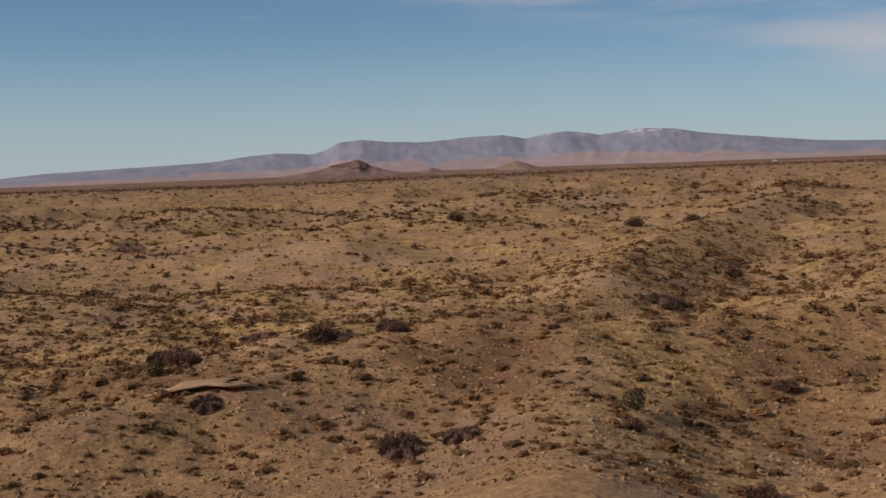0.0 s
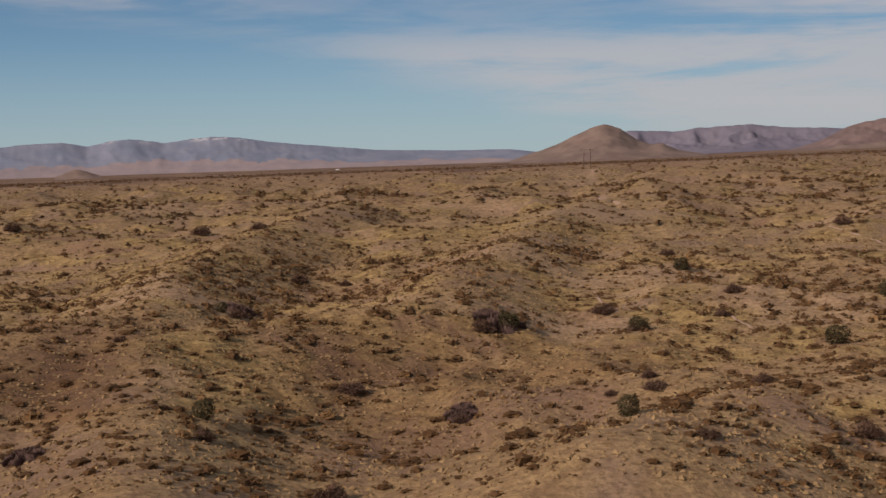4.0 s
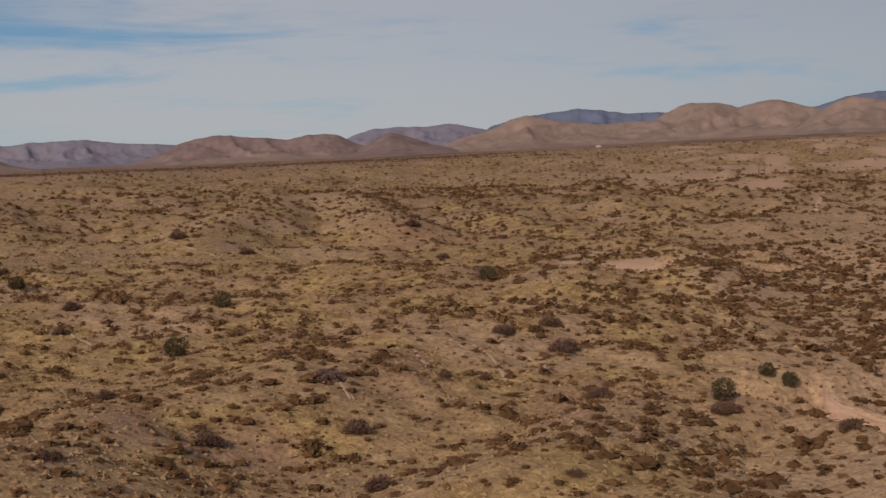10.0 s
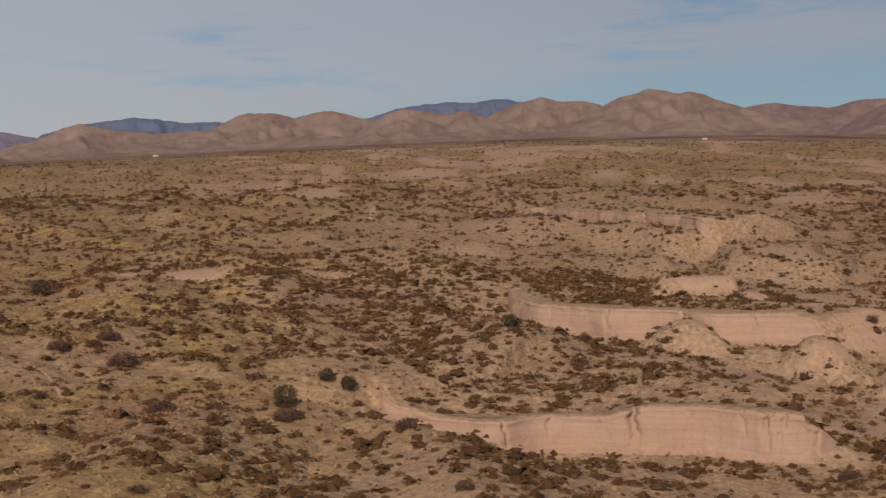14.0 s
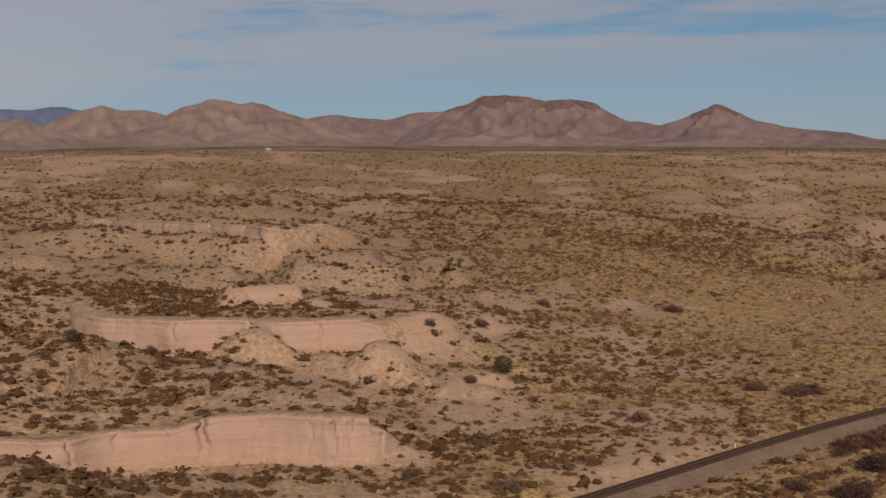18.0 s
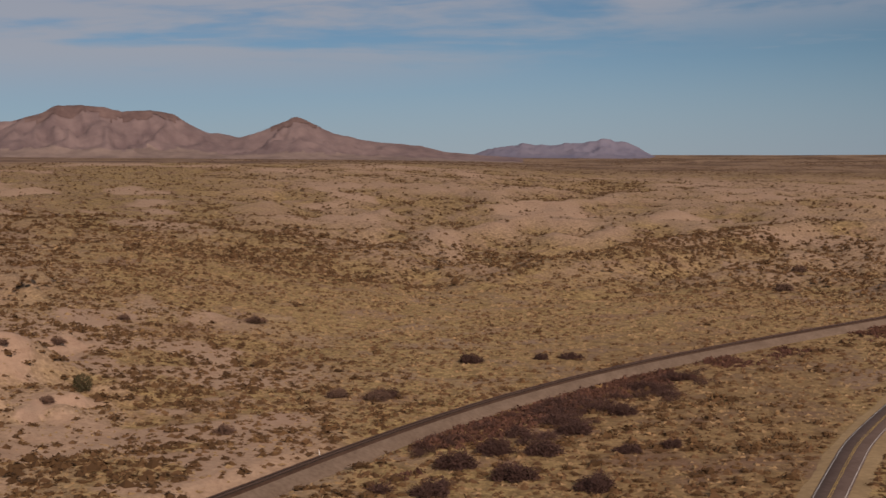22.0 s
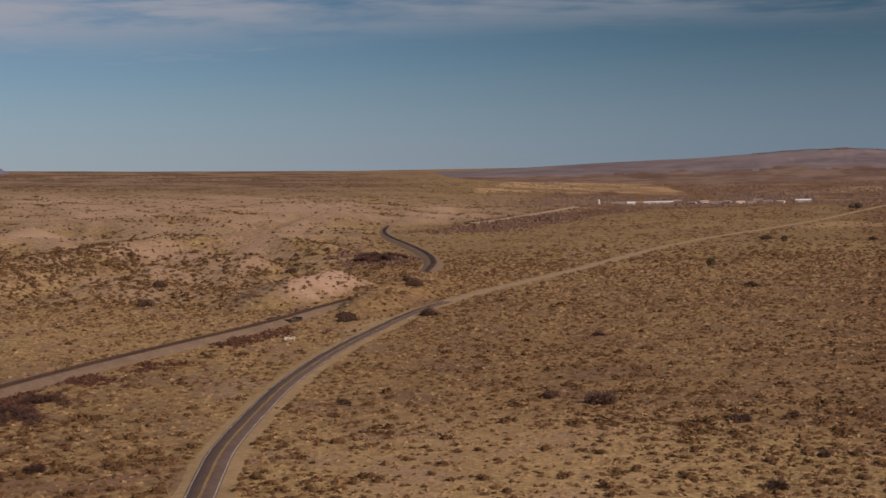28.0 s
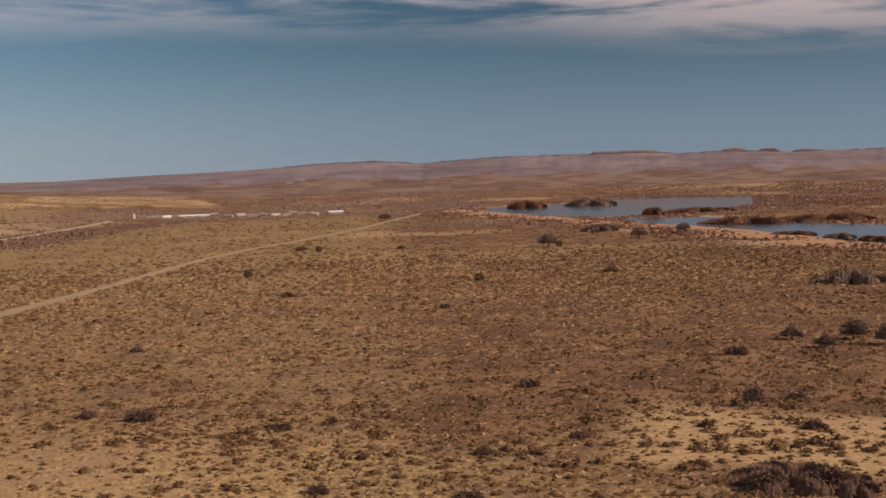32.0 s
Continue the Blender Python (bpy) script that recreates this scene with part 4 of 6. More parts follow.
def trail(points, wide, label):
    """A bare trodden strip that follows the ground."""
    line = curve_through(points, 1.5)
    nrm = normals(line)
    half = wide * (0.35 + 0.65 * layered(line[:, 0], line[:, 1], 7, 231, 2))
    rings = []
    for side, lift in ((-1.0, -0.05), (-0.5, 0.16), (0.5, 0.16), (1.0, -0.05)):
        p = line + nrm * (side * half)[:, None]
        rings.append(np.column_stack([p, ground_z(p[:, 0], p[:, 1]) + lift]))
    v = np.stack(rings, 1).reshape(-1, 3)
    i, j = np.meshgrid(np.arange(len(line) - 1), np.arange(3), indexing="ij")
    f = np.stack([i * 4 + j, i * 4 + j + 1, i * 4 + j + 5, i * 4 + j + 4], -1).reshape(-1, 4)[:, ::-1]
    tagged(new("trail", fast_mesh("trail", v, f, PALE_DIRT)), label, "trail", "", "structure")


PALE_DIRT = mottled("pale_dirt", (0.300, 0.205, 0.145), (0.385, 0.275, 0.203), 0.8, 0.95, 0.1, 0.4)
for points, wide in ((((329, 500), (330, 490), (331, 479), (329, 466), (327, 455)), 1.3), (((640, 380), (735, 430), (831, 481), (903, 516)), 2.2), (((400, 890), (367, 815), (360, 769)), 2.6)):
    trail(points, wide, "narrow pale dirt trail across the scrub")
for points in (((179, 213), (173, 203), (171, 198)), ((194, 344), (191, 333), (189, 323)), ((178, 401), (171, 378), (164, 354)), ((209, 221), (206, 216), (204, 212)),
               ((226, 220), (225, 213), (217, 203), (210, 194)), ((237, 209), (231, 202), (226, 195)), ((178, 212), (174, 205), (170, 198))):
    trail(points, 0.8, "bare pale clay rill on an eroded slope")

levee_line = curve_through(LEVEE, 12.0)
levee = new("levee_track", ribbon("levee_track", levee_line, ((-9, 0.1), (-3.5, 1.6), (3.5, 1.6), (9, 0.1)), GRAVEL, ragged=3.0))
tagged(levee, "pale gravel levee track along a creek", "track", "", "structure")


# ---- ponds ----
def pond(points, label):
    line = curve_through(points + (points[0],), 12.0)[:-1]
    rng = np.random.default_rng(len(points))
    line = line + (layered(line[:, 0], line[:, 1], 60, 9, 3)[:, None] - 0.5) * 26
    bm = bmesh.new()
    bm.faces.new([bm.verts.new((px, py, 0.12)) for px, py in line])
    bmesh.ops.triangulate(bm, faces=bm.faces[:])
    bmesh.ops.recalc_face_normals(bm, faces=bm.faces[:])
    if bm.faces[:][0].normal.z < 0:
        bmesh.ops.reverse_faces(bm, faces=bm.faces[:])
    mesh = bpy.data.meshes.new("pond")
    bm.to_mesh(mesh)
    bm.free()
    mesh.materials.append(WATER)
    tagged(new("pond", mesh), label, "pond", "ponds by the river", "structure")


pond(POND_FAR, "broad shallow blue pond fringed with reeds")
pond(POND_NEAR, "long narrow blue pond with a sandy bank")


# ---- scrub and grass ----
def sprigs(rng, count, kind):
    """Loose triangles that make one plant of unit radius: 'shrub', 'tuft' or 'far'."""
    tris = []
    for q in range(count):
        if kind == "tuft":
            ang, lean = rng.uniform(0, 2 * math.pi), rng.uniform(0.3, 1.0)
            tip = np.array([math.cos(ang) * lean, math.sin(ang) * lean, rng.uniform(0.5, 1.0)])
            w = rng.uniform(0.25, 0.5)
            side = np.array([-math.sin(ang) * w, math.cos(ang) * w, 0.0])
            root = np.array([math.cos(ang), math.sin(ang), 0.0]) * lean * 0.25
            tris.append([root - side, root + side, tip])
            continue
        way = rng.normal(0, 1, 3)
        way[2] = abs(way[2]) + 0.05
        way /= np.linalg.norm(way)
        c = way * rng.uniform(0.45, 0.92) * (1, 1, 0.9)
        size = {"near": 0.19, "shrub": 0.28, "far": 0.5}[kind] * rng.uniform(0.7, 1.25)
        t = rng.normal(0, 1, (3, 3))
        t = t / np.linalg.norm(t, axis=1)[:, None] * size
        t = t + way[None] * rng.uniform(-0.1, 0.14, 3)[:, None]
        tris.append(c + t)
    v = np.array(tris)
    v[..., 2] = np.maximum(v[..., 2], -0.05)
    return v


def bunch(rng, count, kind, core, sides):
    """One soft, twiggy shrub: a dense ragged heart with loose sprigs round it; with the tone of each corner, the
    heart's inner shade painted in.
    """
    ang = np.arange(sides) * 2 * math.pi / sides + rng.uniform(-0.3, 0.3, sides)
    rim = [np.array([math.cos(q) * p, math.sin(q) * p, -0.04]) for q, p in zip(ang, rng.uniform(0.75, 1.1, sides) * core)]
    tris, dark = [], []
    if sides > 4:
        mid = [np.array([math.cos(q + 0.2) * p, math.sin(q + 0.2) * p, h]) for q, p, h in zip(ang, rng.uniform(0.6, 1.0, sides) * core, rng.uniform(0.4, 0.65, sides))]
    else:
        mid = None
    top = np.array([rng.uniform(-0.2, 0.2), rng.uniform(-0.2, 0.2), rng.uniform(0.7, 0.95)])
    for k in range(sides):
        m = (k + 1) % sides
        if mid:
            tris += [(rim[k], rim[m], mid[m]), (rim[k], mid[m], mid[k]), (mid[k], mid[m], top)]
        else:
            tris.append((rim[k], rim[m], top))
    tris = np.array(tris)
    loose = sprigs(rng, count, kind)
    # inner shade put into the heart's tone; sprigs vary at random
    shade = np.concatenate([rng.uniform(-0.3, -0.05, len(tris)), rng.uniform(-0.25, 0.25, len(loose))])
    return np.concatenate([tris, loose]), np.repeat(shade, 3)


def scatter(name, x, y, wide, tall, tone, plants, mat, label, seed=1, sink=0.0):
    rng = np.random.default_rng(seed)
    z = ground_z(x, y) - sink
    which = rng.integers(0, len(plants), len(x))
    turn = rng.uniform(0, 2 * math.pi, len(x))
    pieces, tones = [], []
    for q, plant in enumerate(plants):
        m = which == q
        if not m.any():
            continue
        c, s = np.cos(turn[m])[:, None], np.sin(turn[m])[:, None]
        shade = plant[1] if isinstance(plant, tuple) else 0.0
        p = (plant[0] if isinstance(plant, tuple) else plant).reshape(-1, 3)
        px = (p[None, :, 0] * c - p[None, :, 1] * s) * wide[m][:, None] + x[m][:, None]
        py = (p[None, :, 0] * s + p[None, :, 1] * c) * wide[m][:, None] + y[m][:, None]
        pz = p[None, :, 2] * tall[m][:, None] + z[m][:, None]
        pieces.append(np.stack([px, py, pz], -1).reshape(-1, 3))
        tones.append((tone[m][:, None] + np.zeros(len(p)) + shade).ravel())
    verts = np.concatenate(pieces)
    faces = np.arange(len(verts)).reshape(-1, 3)
    ob = new(name, fast_mesh(name, verts, faces, mat, False, {"tone": np.concatenate(tones)}))
    return tagged(ob, label, "vegetation", "", "stuff")


def candidates(rng, count, r_low, r_high, power, a_low=-20, a_high=163):
    """Random spots within the headings that are in view; power 1 is even over the ground."""
    a = np.radians(rng.uniform(a_low, a_high, count))
    u = rng.random(count)
    e = power + 1
    r = (r_low ** e + u * (r_high ** e - r_low ** e)) ** (1 / e)
    return r * np.sin(a), r * np.cos(a)


def clear_of_lines(x, y):
    keep = np.ones(x.shape, bool)
    for line, wide in ((ROAD, 7.0), (TRACK, 6.0), (RAIL, 8.5)):
        keep &= along(line, x, y)[0] > wide
    keep &= ~inside(POND_FAR, x, y) & ~inside(POND_NEAR, x, y)
    return keep


rng = np.random.default_rng(42)
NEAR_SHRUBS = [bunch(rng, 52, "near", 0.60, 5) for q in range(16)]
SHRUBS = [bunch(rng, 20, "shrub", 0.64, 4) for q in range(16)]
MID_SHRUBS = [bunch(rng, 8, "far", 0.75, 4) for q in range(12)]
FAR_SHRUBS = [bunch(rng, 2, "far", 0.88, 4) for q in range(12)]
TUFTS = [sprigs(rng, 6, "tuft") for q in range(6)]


def tussock(rng):
    """A low blunt clump of grass blades, three or four slanting sides."""
    sides = int(rng.integers(3, 5))
    ang = np.arange(sides) * 2 * math.pi / sides + rng.uniform(-0.4, 0.4, sides)
    rim = [np.array([math.cos(q) * p, math.sin(q) * p, -0.05]) for q, p in zip(ang, rng.uniform(0.7, 1.1, sides))]
    top = np.array([rng.uniform(-0.4, 0.4), rng.uniform(-0.4, 0.4), rng.uniform(0.7, 1.0)])
    tris = np.array([(rim[k], rim[(k + 1) % sides], top) for k in range(sides)])
    return tris, np.repeat(rng.uniform(-0.15, 0.15, sides), 3)


TUSSOCKS = [tussock(rng) for q in range(24)]


def grow(name, count, r_low, r_high, power, share, sizes, aspect, plants, mat, label, seed, sink=0.0, between=(-20, 163), shade=0.45, reach=1e9):
    rng = np.random.default_rng(seed)
    x, y = candidates(rng, count, r_low, r_high, power, *between)
    lay = cover(x, y, None)
    r, a = np.hypot(x, y), np.degrees(np.arctan2(x, y))
    keep = (rng.random(count) < share(x, y, r, a, lay)) & clear_of_lines(x, y)
    x, y = x[keep], y[keep]
    wide = np.clip(rng.lognormal(math.log(sizes[0]), sizes[1], len(x)), sizes[2], sizes[3])
    wide = wide * np.clip(np.hypot(x, y) / reach, 1.0, 1.7)
    tall = wide * rng.uniform(aspect[0], aspect[1], len(x))
    tone = np.clip(rng.normal(shade, 0.25, len(x)), 0, 1)
    return scatter(name, x, y, wide, tall, tone, plants, mat, label, seed, sink)


def shade_side(x, y):
    """More grows on slopes that face away from the sun and in hollows, 0 to 1."""
    h = ground_z(x, y)
    away = (ground_z(x + 6 * math.sin(radians(SUN_HEADING)), y + 6 * math.cos(radians(SUN_HEADING))) - h) / 6.0
    return ease(-0.12, 0.28, away)


def scrub_share(x, y, r, a, lay):
    lumps = 0.55 * layered(x, y, 80, 131, 3) + 0.45 * layered(x, y, 20, 137, 2)
    s = 0.36 + 0.64 * ease(0.42, 0.56, lumps)
    s = s * (0.72 + 0.5 * shade_side(x, y)) * (0.66 + 0.34 * ease(20, 40, a) + 0.2 * ease(6, 0, a) * ease(330, 400, r))
    hills = ease(84, 92, a) * ease(780, 950, r)
    s = s * (1 - hills) + hills * (0.22 + 0.6 * ease(0.48, 0.56, 0.45 * lumps + 0.55 * layered(x, y, 75, 139, 3)))
    s = s * (1 - 0.78 * ease(84, 94, a) * ease(350, 450, r) * ease(820, 700, r) - 0.35 * ease(94, 102, a) * ease(450, 350, r) - 0.93 * ease(118, 124, a) * ease(700, 820, r))
    basin = ease(90, 95, a) * ease(113, 106, a) * ease(430, 520, r) * ease(900, 740, r)
    return np.clip(s * (1 - 0.97 * lay["clay"]) * (1 - 0.18 * lay["bare"]) * (1 - 0.8 * basin) * (1 - 0.75 * ease(hill_edge(r), hill_edge(r) + 4, a) * ease(900, 1200, r)) * (1.0 + 0.6 * ease(64, 72, a) * ease(93, 87, a) * ease(900, 600, r) + 0.25 * ease(36, 46, a) * ease(76, 68, a) * ease(330, 420, r)), 0, 1)


def hill_share(x, y, r, a, lay):
    groups = 0.5 * layered(x, y, 60, 151, 3) + 0.5 * layered(x, y, 170, 153, 2)
    return np.clip(0.85 * ease(0.40, 0.52, groups) * ease(0.70, 0.52, hill_form(x, y)) * ease(85, 90, a) * ease(hill_edge(r) + 2, hill_edge(r) - 1, a) * (1 - 0.9 * lay["clay"]), 0, 1)


def tuft_share(x, y, r, a, lay):
    return np.clip((0.25 + 0.75 * lay["grass"]) * (1 - 0.97 * lay["clay"]) * (1 - 0.7 * lay["bare"]), 0, 1)


def clump_share(x, y, r, a, lay):
    """Larger shrubs keep to loose clumps round the cliffs and thin out on the open plain."""
    groups = 0.5 * layered(x, y, 26, 251, 3) + 0.5 * layered(x, y, 90, 253, 2)
    return np.clip((0.07 + 0.55 * ease(0.47, 0.58, groups)) * ease(38, 48, a) * ease(97, 88, a) * (1 - 0.97 * lay["clay"]), 0, 1)


def low_share(x, y, r, a, lay):
    return np.clip(ease(92, 80, a) * (1.0 + 0.2 * ease(20, 10, a)) * (0.25 + 0.6 * ease(0.35, 0.6, layered(x, y, 30, 145, 3))) * (1 - 0.97 * lay["clay"]) * (1 - 0.5 * lay["bare"]), 0, 1)


def plain_share(x, y, r, a, lay):
    """Small bushes stand closest on the open plain."""
    open_plain = ease(80, 92, a)
    strip = ease(116, 124, a) * ease(140, 131, a) * ease(450, 350, r + 90 * layered(x, y, 60, 149, 2))
    s = scrub_share(x, y, r, a, lay) * (0.8 - 0.2 * open_plain) + open_plain * (0.14 + 0.14 * ease(102, 112, a) + 0.25 * ease(114, 124, a) * ease(320, 380, r) + 0.3 * ease(130, 148, a) + 0.6 * ease(0.40, 0.55, layered(x, y, 60, 141, 3)))
    s = s * (1 - 0.9 * lay["meadow"]) + 0.5 * ease(149, 153, a) * ease(400, 430, r) * ease(640, 560, r)
    return np.clip(s * (1 - 0.75 * strip) * ease(1300, 800, r + 240 * (layered(x, y, 110, 157, 3) - 0.5)), 0, 1)


def distant_share(x, y, r, a, lay):
    bands = layered(a * 38.0, r * 0.9, 120, 241, 3)
    return np.clip((0.12 + 0.88 * ease(0.46, 0.56, bands)) * (1 - lay["clay"]), 0, 1)


def meadow_brush_share(x, y, r, a, lay):
    """Low brush thins out towards the ponds."""
    clumps = layered(x, y, 55, 161, 3)
    return np.clip((0.25 + 0.6 * ease(0.45, 0.58, clumps)) * ease(hill_edge(r) - 1, hill_edge(r) + 3, a) * ease(800, 1100, r) * (1 - 0.9 * lay["clay"]) * (1 - 0.7 * lay["stubble"]), 0, 1)


def fine_share(x, y, r, a, lay):
    return np.clip((0.55 + 0.45 * ease(0.35, 0.6, layered(x, y, 18, 147, 3))) * (1 - 0.97 * lay["clay"]) * (1 - 0.4 * lay["bare"]), 0, 1)


def meadow_share(x, y, r, a, lay):
    return np.clip((0.5 + 0.5 * ease(0.38, 0.58, layered(x, y, 34, 143, 3))) * ease(78, 88, a) * (1 - 0.97 * lay["clay"]) * (1 - 0.6 * lay["bare"]) * (1 - 0.85 * lay["meadow"]) * (1 - 0.7 * lay["loam"]), 0, 1)


grow("desert_scrub", 11000, 190, 340, 0.8, scrub_share, (1.25, 0.46, 0.4, 3.4), (0.36, 0.58), NEAR_SHRUBS, SCRUB, "brown leafless desert shrubs dotted over the slopes", 1)
grow("ridge_scrub", 30000, 330, 540, 0.8, scrub_share, (1.45, 0.46, 0.45, 3.6), (0.40, 0.64), SHRUBS, SCRUB, "brown leafless desert shrubs over the ridges behind", 8)
grow("mid_scrub", 62000, 510, 1150, 0.6, scrub_share, (1.35, 0.40, 0.6, 3.0), (0.5, 0.8), MID_SHRUBS, SCRUB, "brown desert shrubs on the farther ridges", 5, shade=0.28, reach=700)
grow("far_scrub", 60000, 1050, 2600, 0.4, scrub_share, (1.9, 0.40, 0.9, 4.0), (0.5, 0.85), FAR_SHRUBS, SCRUB, "brown desert shrubs on distant slopes", 2, shade=0.22)
grow("hill_scrub", 72000, 780, 2500, 0.5, hill_share, (1.8, 0.40, 0.9, 4.0), (0.55, 0.85), FAR_SHRUBS, SCRUB, "dark brown shrubs in clusters on low tan hills", 7, between=(85, 131), shade=0.15)
grow("distant_scrub", 26000, 2000, 4500, 0.2, distant_share, (3.2, 0.35, 1.8, 6.0), (0.15, 0.3), FAR_SHRUBS, SCRUB, "dark brush in bands over the far upland", 12, between=(88, 131), shade=0.3)
grow("dark_shrubs", 11000, 215, 560, 0.6, clump_share, (1.9, 0.32, 1.0, 3.8), (0.42, 0.66), MID_SHRUBS, SCRUB, "larger dark brown shrubs in loose clumps below the cliffs", 15, between=(38, 97), shade=0.06)
grow("grass_tufts", 6000, 190, 420, 0.6, tuft_share, (0.50, 0.35, 0.22, 0.9), (0.5, 0.9), TUFTS, TUFT, "dry yellow bunch grass", 3)
grow("fine_grass", 82000, 190, 600, 0.35, fine_share, (0.48, 0.35, 0.22, 1.0), (0.45, 0.8), TUSSOCKS, DUST_GRASS, "small dusty tussocks of grass all over the slopes", 9, between=(-20, 86), reach=420)
grow("low_brush", 40000, 190, 700, 0.4, low_share, (0.50, 0.35, 0.25, 1.1), (0.55, 0.9), FAR_SHRUBS, SCRUB, "small dry brown bushes between the larger shrubs", 4, between=(-20, 92), shade=0.6)
grow("plain_brush", 98000, 190, 1300, 0.4, plain_share, (0.98, 0.38, 0.40, 2.0), (0.40, 0.70), FAR_SHRUBS, PLAIN_BRUSH, "low tan brush and dry grass clumps on the open plain", 6, between=(78, 163), shade=0.40, reach=600)
grow("plain_grass", 100000, 190, 1000, 0.3, meadow_share, (0.80, 0.35, 0.35, 1.6), (0.30, 0.55), TUSSOCKS, TUFT, "pale yellow tussocks of dry grass on the open plain", 10, between=(78, 163), shade=0.55, reach=480)

grow("meadow_brush", 34000, 760, 2300, 0.35, meadow_brush_share, (1.7, 0.38, 0.7, 3.4), (0.35, 0.6), FAR_SHRUBS, PLAIN_BRUSH, "scattered low brush on the far meadow", 14, between=(117, 163), shade=0.35)

# ---- larger bushes ----
# heading, distance, width, height; a name in front says which kind stands there
JUNIPERS_FIRST_SLOPES = "7.76 245 4.5 5.1; -11.88 331 4.7 5.4; 8.61 381 3.9 3.9; 20.34 356 5.8 3.8"
BUSHES_FIRST_SLOPES = "6.18 252 2.6 2.0; 7.67 232 5.7 2.4; -10.78 342 11.2 4.5; 9.18 379 7.0 2.8; 4.49 320 3.9 2.7; 11.75 493 8.0 4.4; 13.69 492 6.0 3.6; 0.54 809 14.8 9.9; 7.87 696 17.0 6.3; 10.19 616 8.8 5.5; -5.15 362 16.3 4.7; -1.93 323 6.6 4.6; 12.85 205 6.9 3.4; -2.09 234 9.7 3.7; 19.25 352 5.8 3.7"
JUNIPERS_SECOND_SLOPES = "25.24 225 4.5 3.9; 27.49 477 6.2 4.7; 33.57 355 7.3 5.1; 35.51 417 6.1 5.5; 20.41 354 6.1 4.1; 25.72 368 6.6 4.0"
BUSHES_SECOND_SLOPES = "24.24 391 8.0 5.6; 26.95 519 7.4 4.3; 25.69 368 7.5 4.0; 24.53 270 3.3 2.5; 26.33 271 5.6 2.5; 26.11 279 4.6 2.3; 27.51 480 6.9 4.3; 29.55 418 7.7 3.4; 24.38 391 6.4 5.8; 19.36 350 7.2 4.3; 29.06 392 5.8 4.0; 30.76 257 5.3 2.3; 37.91 296 4.9 2.4; 13.82 290 7.2 3.1; 18.32 266 4.4 2.4"
JUNIPERS_THIRD_SLOPES = "46.44 470 9.2 6.1; 55.95 266 5.4 4.4"
BUSHES_THIRD_SLOPES = "44.61 586 7.2 5.3; 43.36 676 11.0 4.4; 41.71 213 6.2 3.6; 34.72 236 6.9 3.0; 28.50 210 4.4 2.6; 56.21 261 5.4 2.8; 47.10 331 6.1 3.4; 49.50 326 7.4 3.3; 50.95 284 5.3 3.5; 40.83 246 6.1 2.5; 46.25 291 4.3 2.9; 36.57 586 9.6 3.3; 33.81 600 9.8 3.4"
JUNIPERS_NEAR_CLIFFS = "58.58 313 4.1 4.1; 57.72 313 4.1 3.3; 65.35 378 5.0 3.7"
BUSHES_NEAR_CLIFFS = "55.93 266 5.0 3.8; 55.80 259 5.4 2.6; 51.03 283 6.5 2.9; 60.96 256 5.3 2.9; 63.36 215 4.0 5.4; 47.00 329 6.1 3.8; 49.37 323 6.7 3.7; 44.58 287 4.1 3.3; 68.42 424 7.3 4.8; 48.95 340 6.9 4.2; 49.88 203 3.4 1.7"
JUNIPERS_UNDER_CLIFFS = "82.82 413 6.8 6.1"
BUSHES_UNDER_CLIFFS = "93.05 414 8.5 4.4; 78.96 286 5.9 3.9; 82.95 275 6.9 3.2; 88.37 357 7.4 3.8; 79.82 422 5.2 3.8; 94.72 408 10.1 3.4; 84.52 563 7.0 3.7; 89.82 588 12.1 3.4; 81.41 390 5.8 2.9; 81.93 491 7.2 2.8"
BUSHES_BY_RAILWAY = "97.90 311 10.3 7.1; 100.33 299 12.5 7.2; 102.90 352 8.8 4.7; 96.82 285 8.3 4.8; 103.67 290 8.5 4.4; 104.84 380 7.8 3.8; 101.62 326 9.5 5.4; 95.03 413 8.5 3.4; 98.68 484 7.9 4.4; 101.58 491 5.0 4.0; 102.84 492 8.1 3.2; 99.54 327 8.1 4.9; 105.76 421 8.7 3.5; 107.10 443 9.1 3.3; 105.05 329 6.8 2.7; 106.84 335 5.5 2.8; 100.48 348 6.6 3.7"
BUSHES_BY_CUT = "119.50 639 10.5 7.8; 122.95 656 14.8 7.0; 122.34 749 12.3 4.9; 120.78 1116 45.5 10.0; 111.41 753 18.5 5.6; 112.01 921 18.8 5.3; 117.35 1072 21.8 5.3"
JUNIPERS_ON_PLAIN = "134.51 954 9.3 6.2; 137.42 1240 11.1 8.1"
BUSHES_ON_PLAIN = "136.69 1268 25.9 6.2; 129.93 563 6.9 4.1; 130.00 399 10.7 4.6; 127.91 413 6.0 3.1; 135.59 373 7.7 2.8; 136.11 785 12.8 3.8; 137.71 381 4.7 1.9; 138.91 329 4.8 2.1; 137.01 295 6.2 2.7; 119.34 409 5.1 2.4"
JUNIPERS_BY_PONDS = "144.00 858 7.7 4.9; 147.34 1212 6.9 5.9"
BUSHES_BY_PONDS = "149.40 903 22.1 5.5; 127.78 410 6.8 3.0; 142.54 690 7.0 4.2; 154.45 502 10.3 5.4; 155.59 296 16.1 5.9; 158.03 300 12.5 5.5; 158.36 839 24.0 8.6; 143.31 283 8.3 3.0; 145.91 431 8.9 3.2; 143.96 330 6.2 2.5; 156.76 407 6.7 3.0; 147.96 347 5.7 3.2; 140.82 1244 15.2 4.0; 148.86 1448 32.4 8.2; 157.40 363 9.0 3.0; 153.15 363 6.0 2.4"


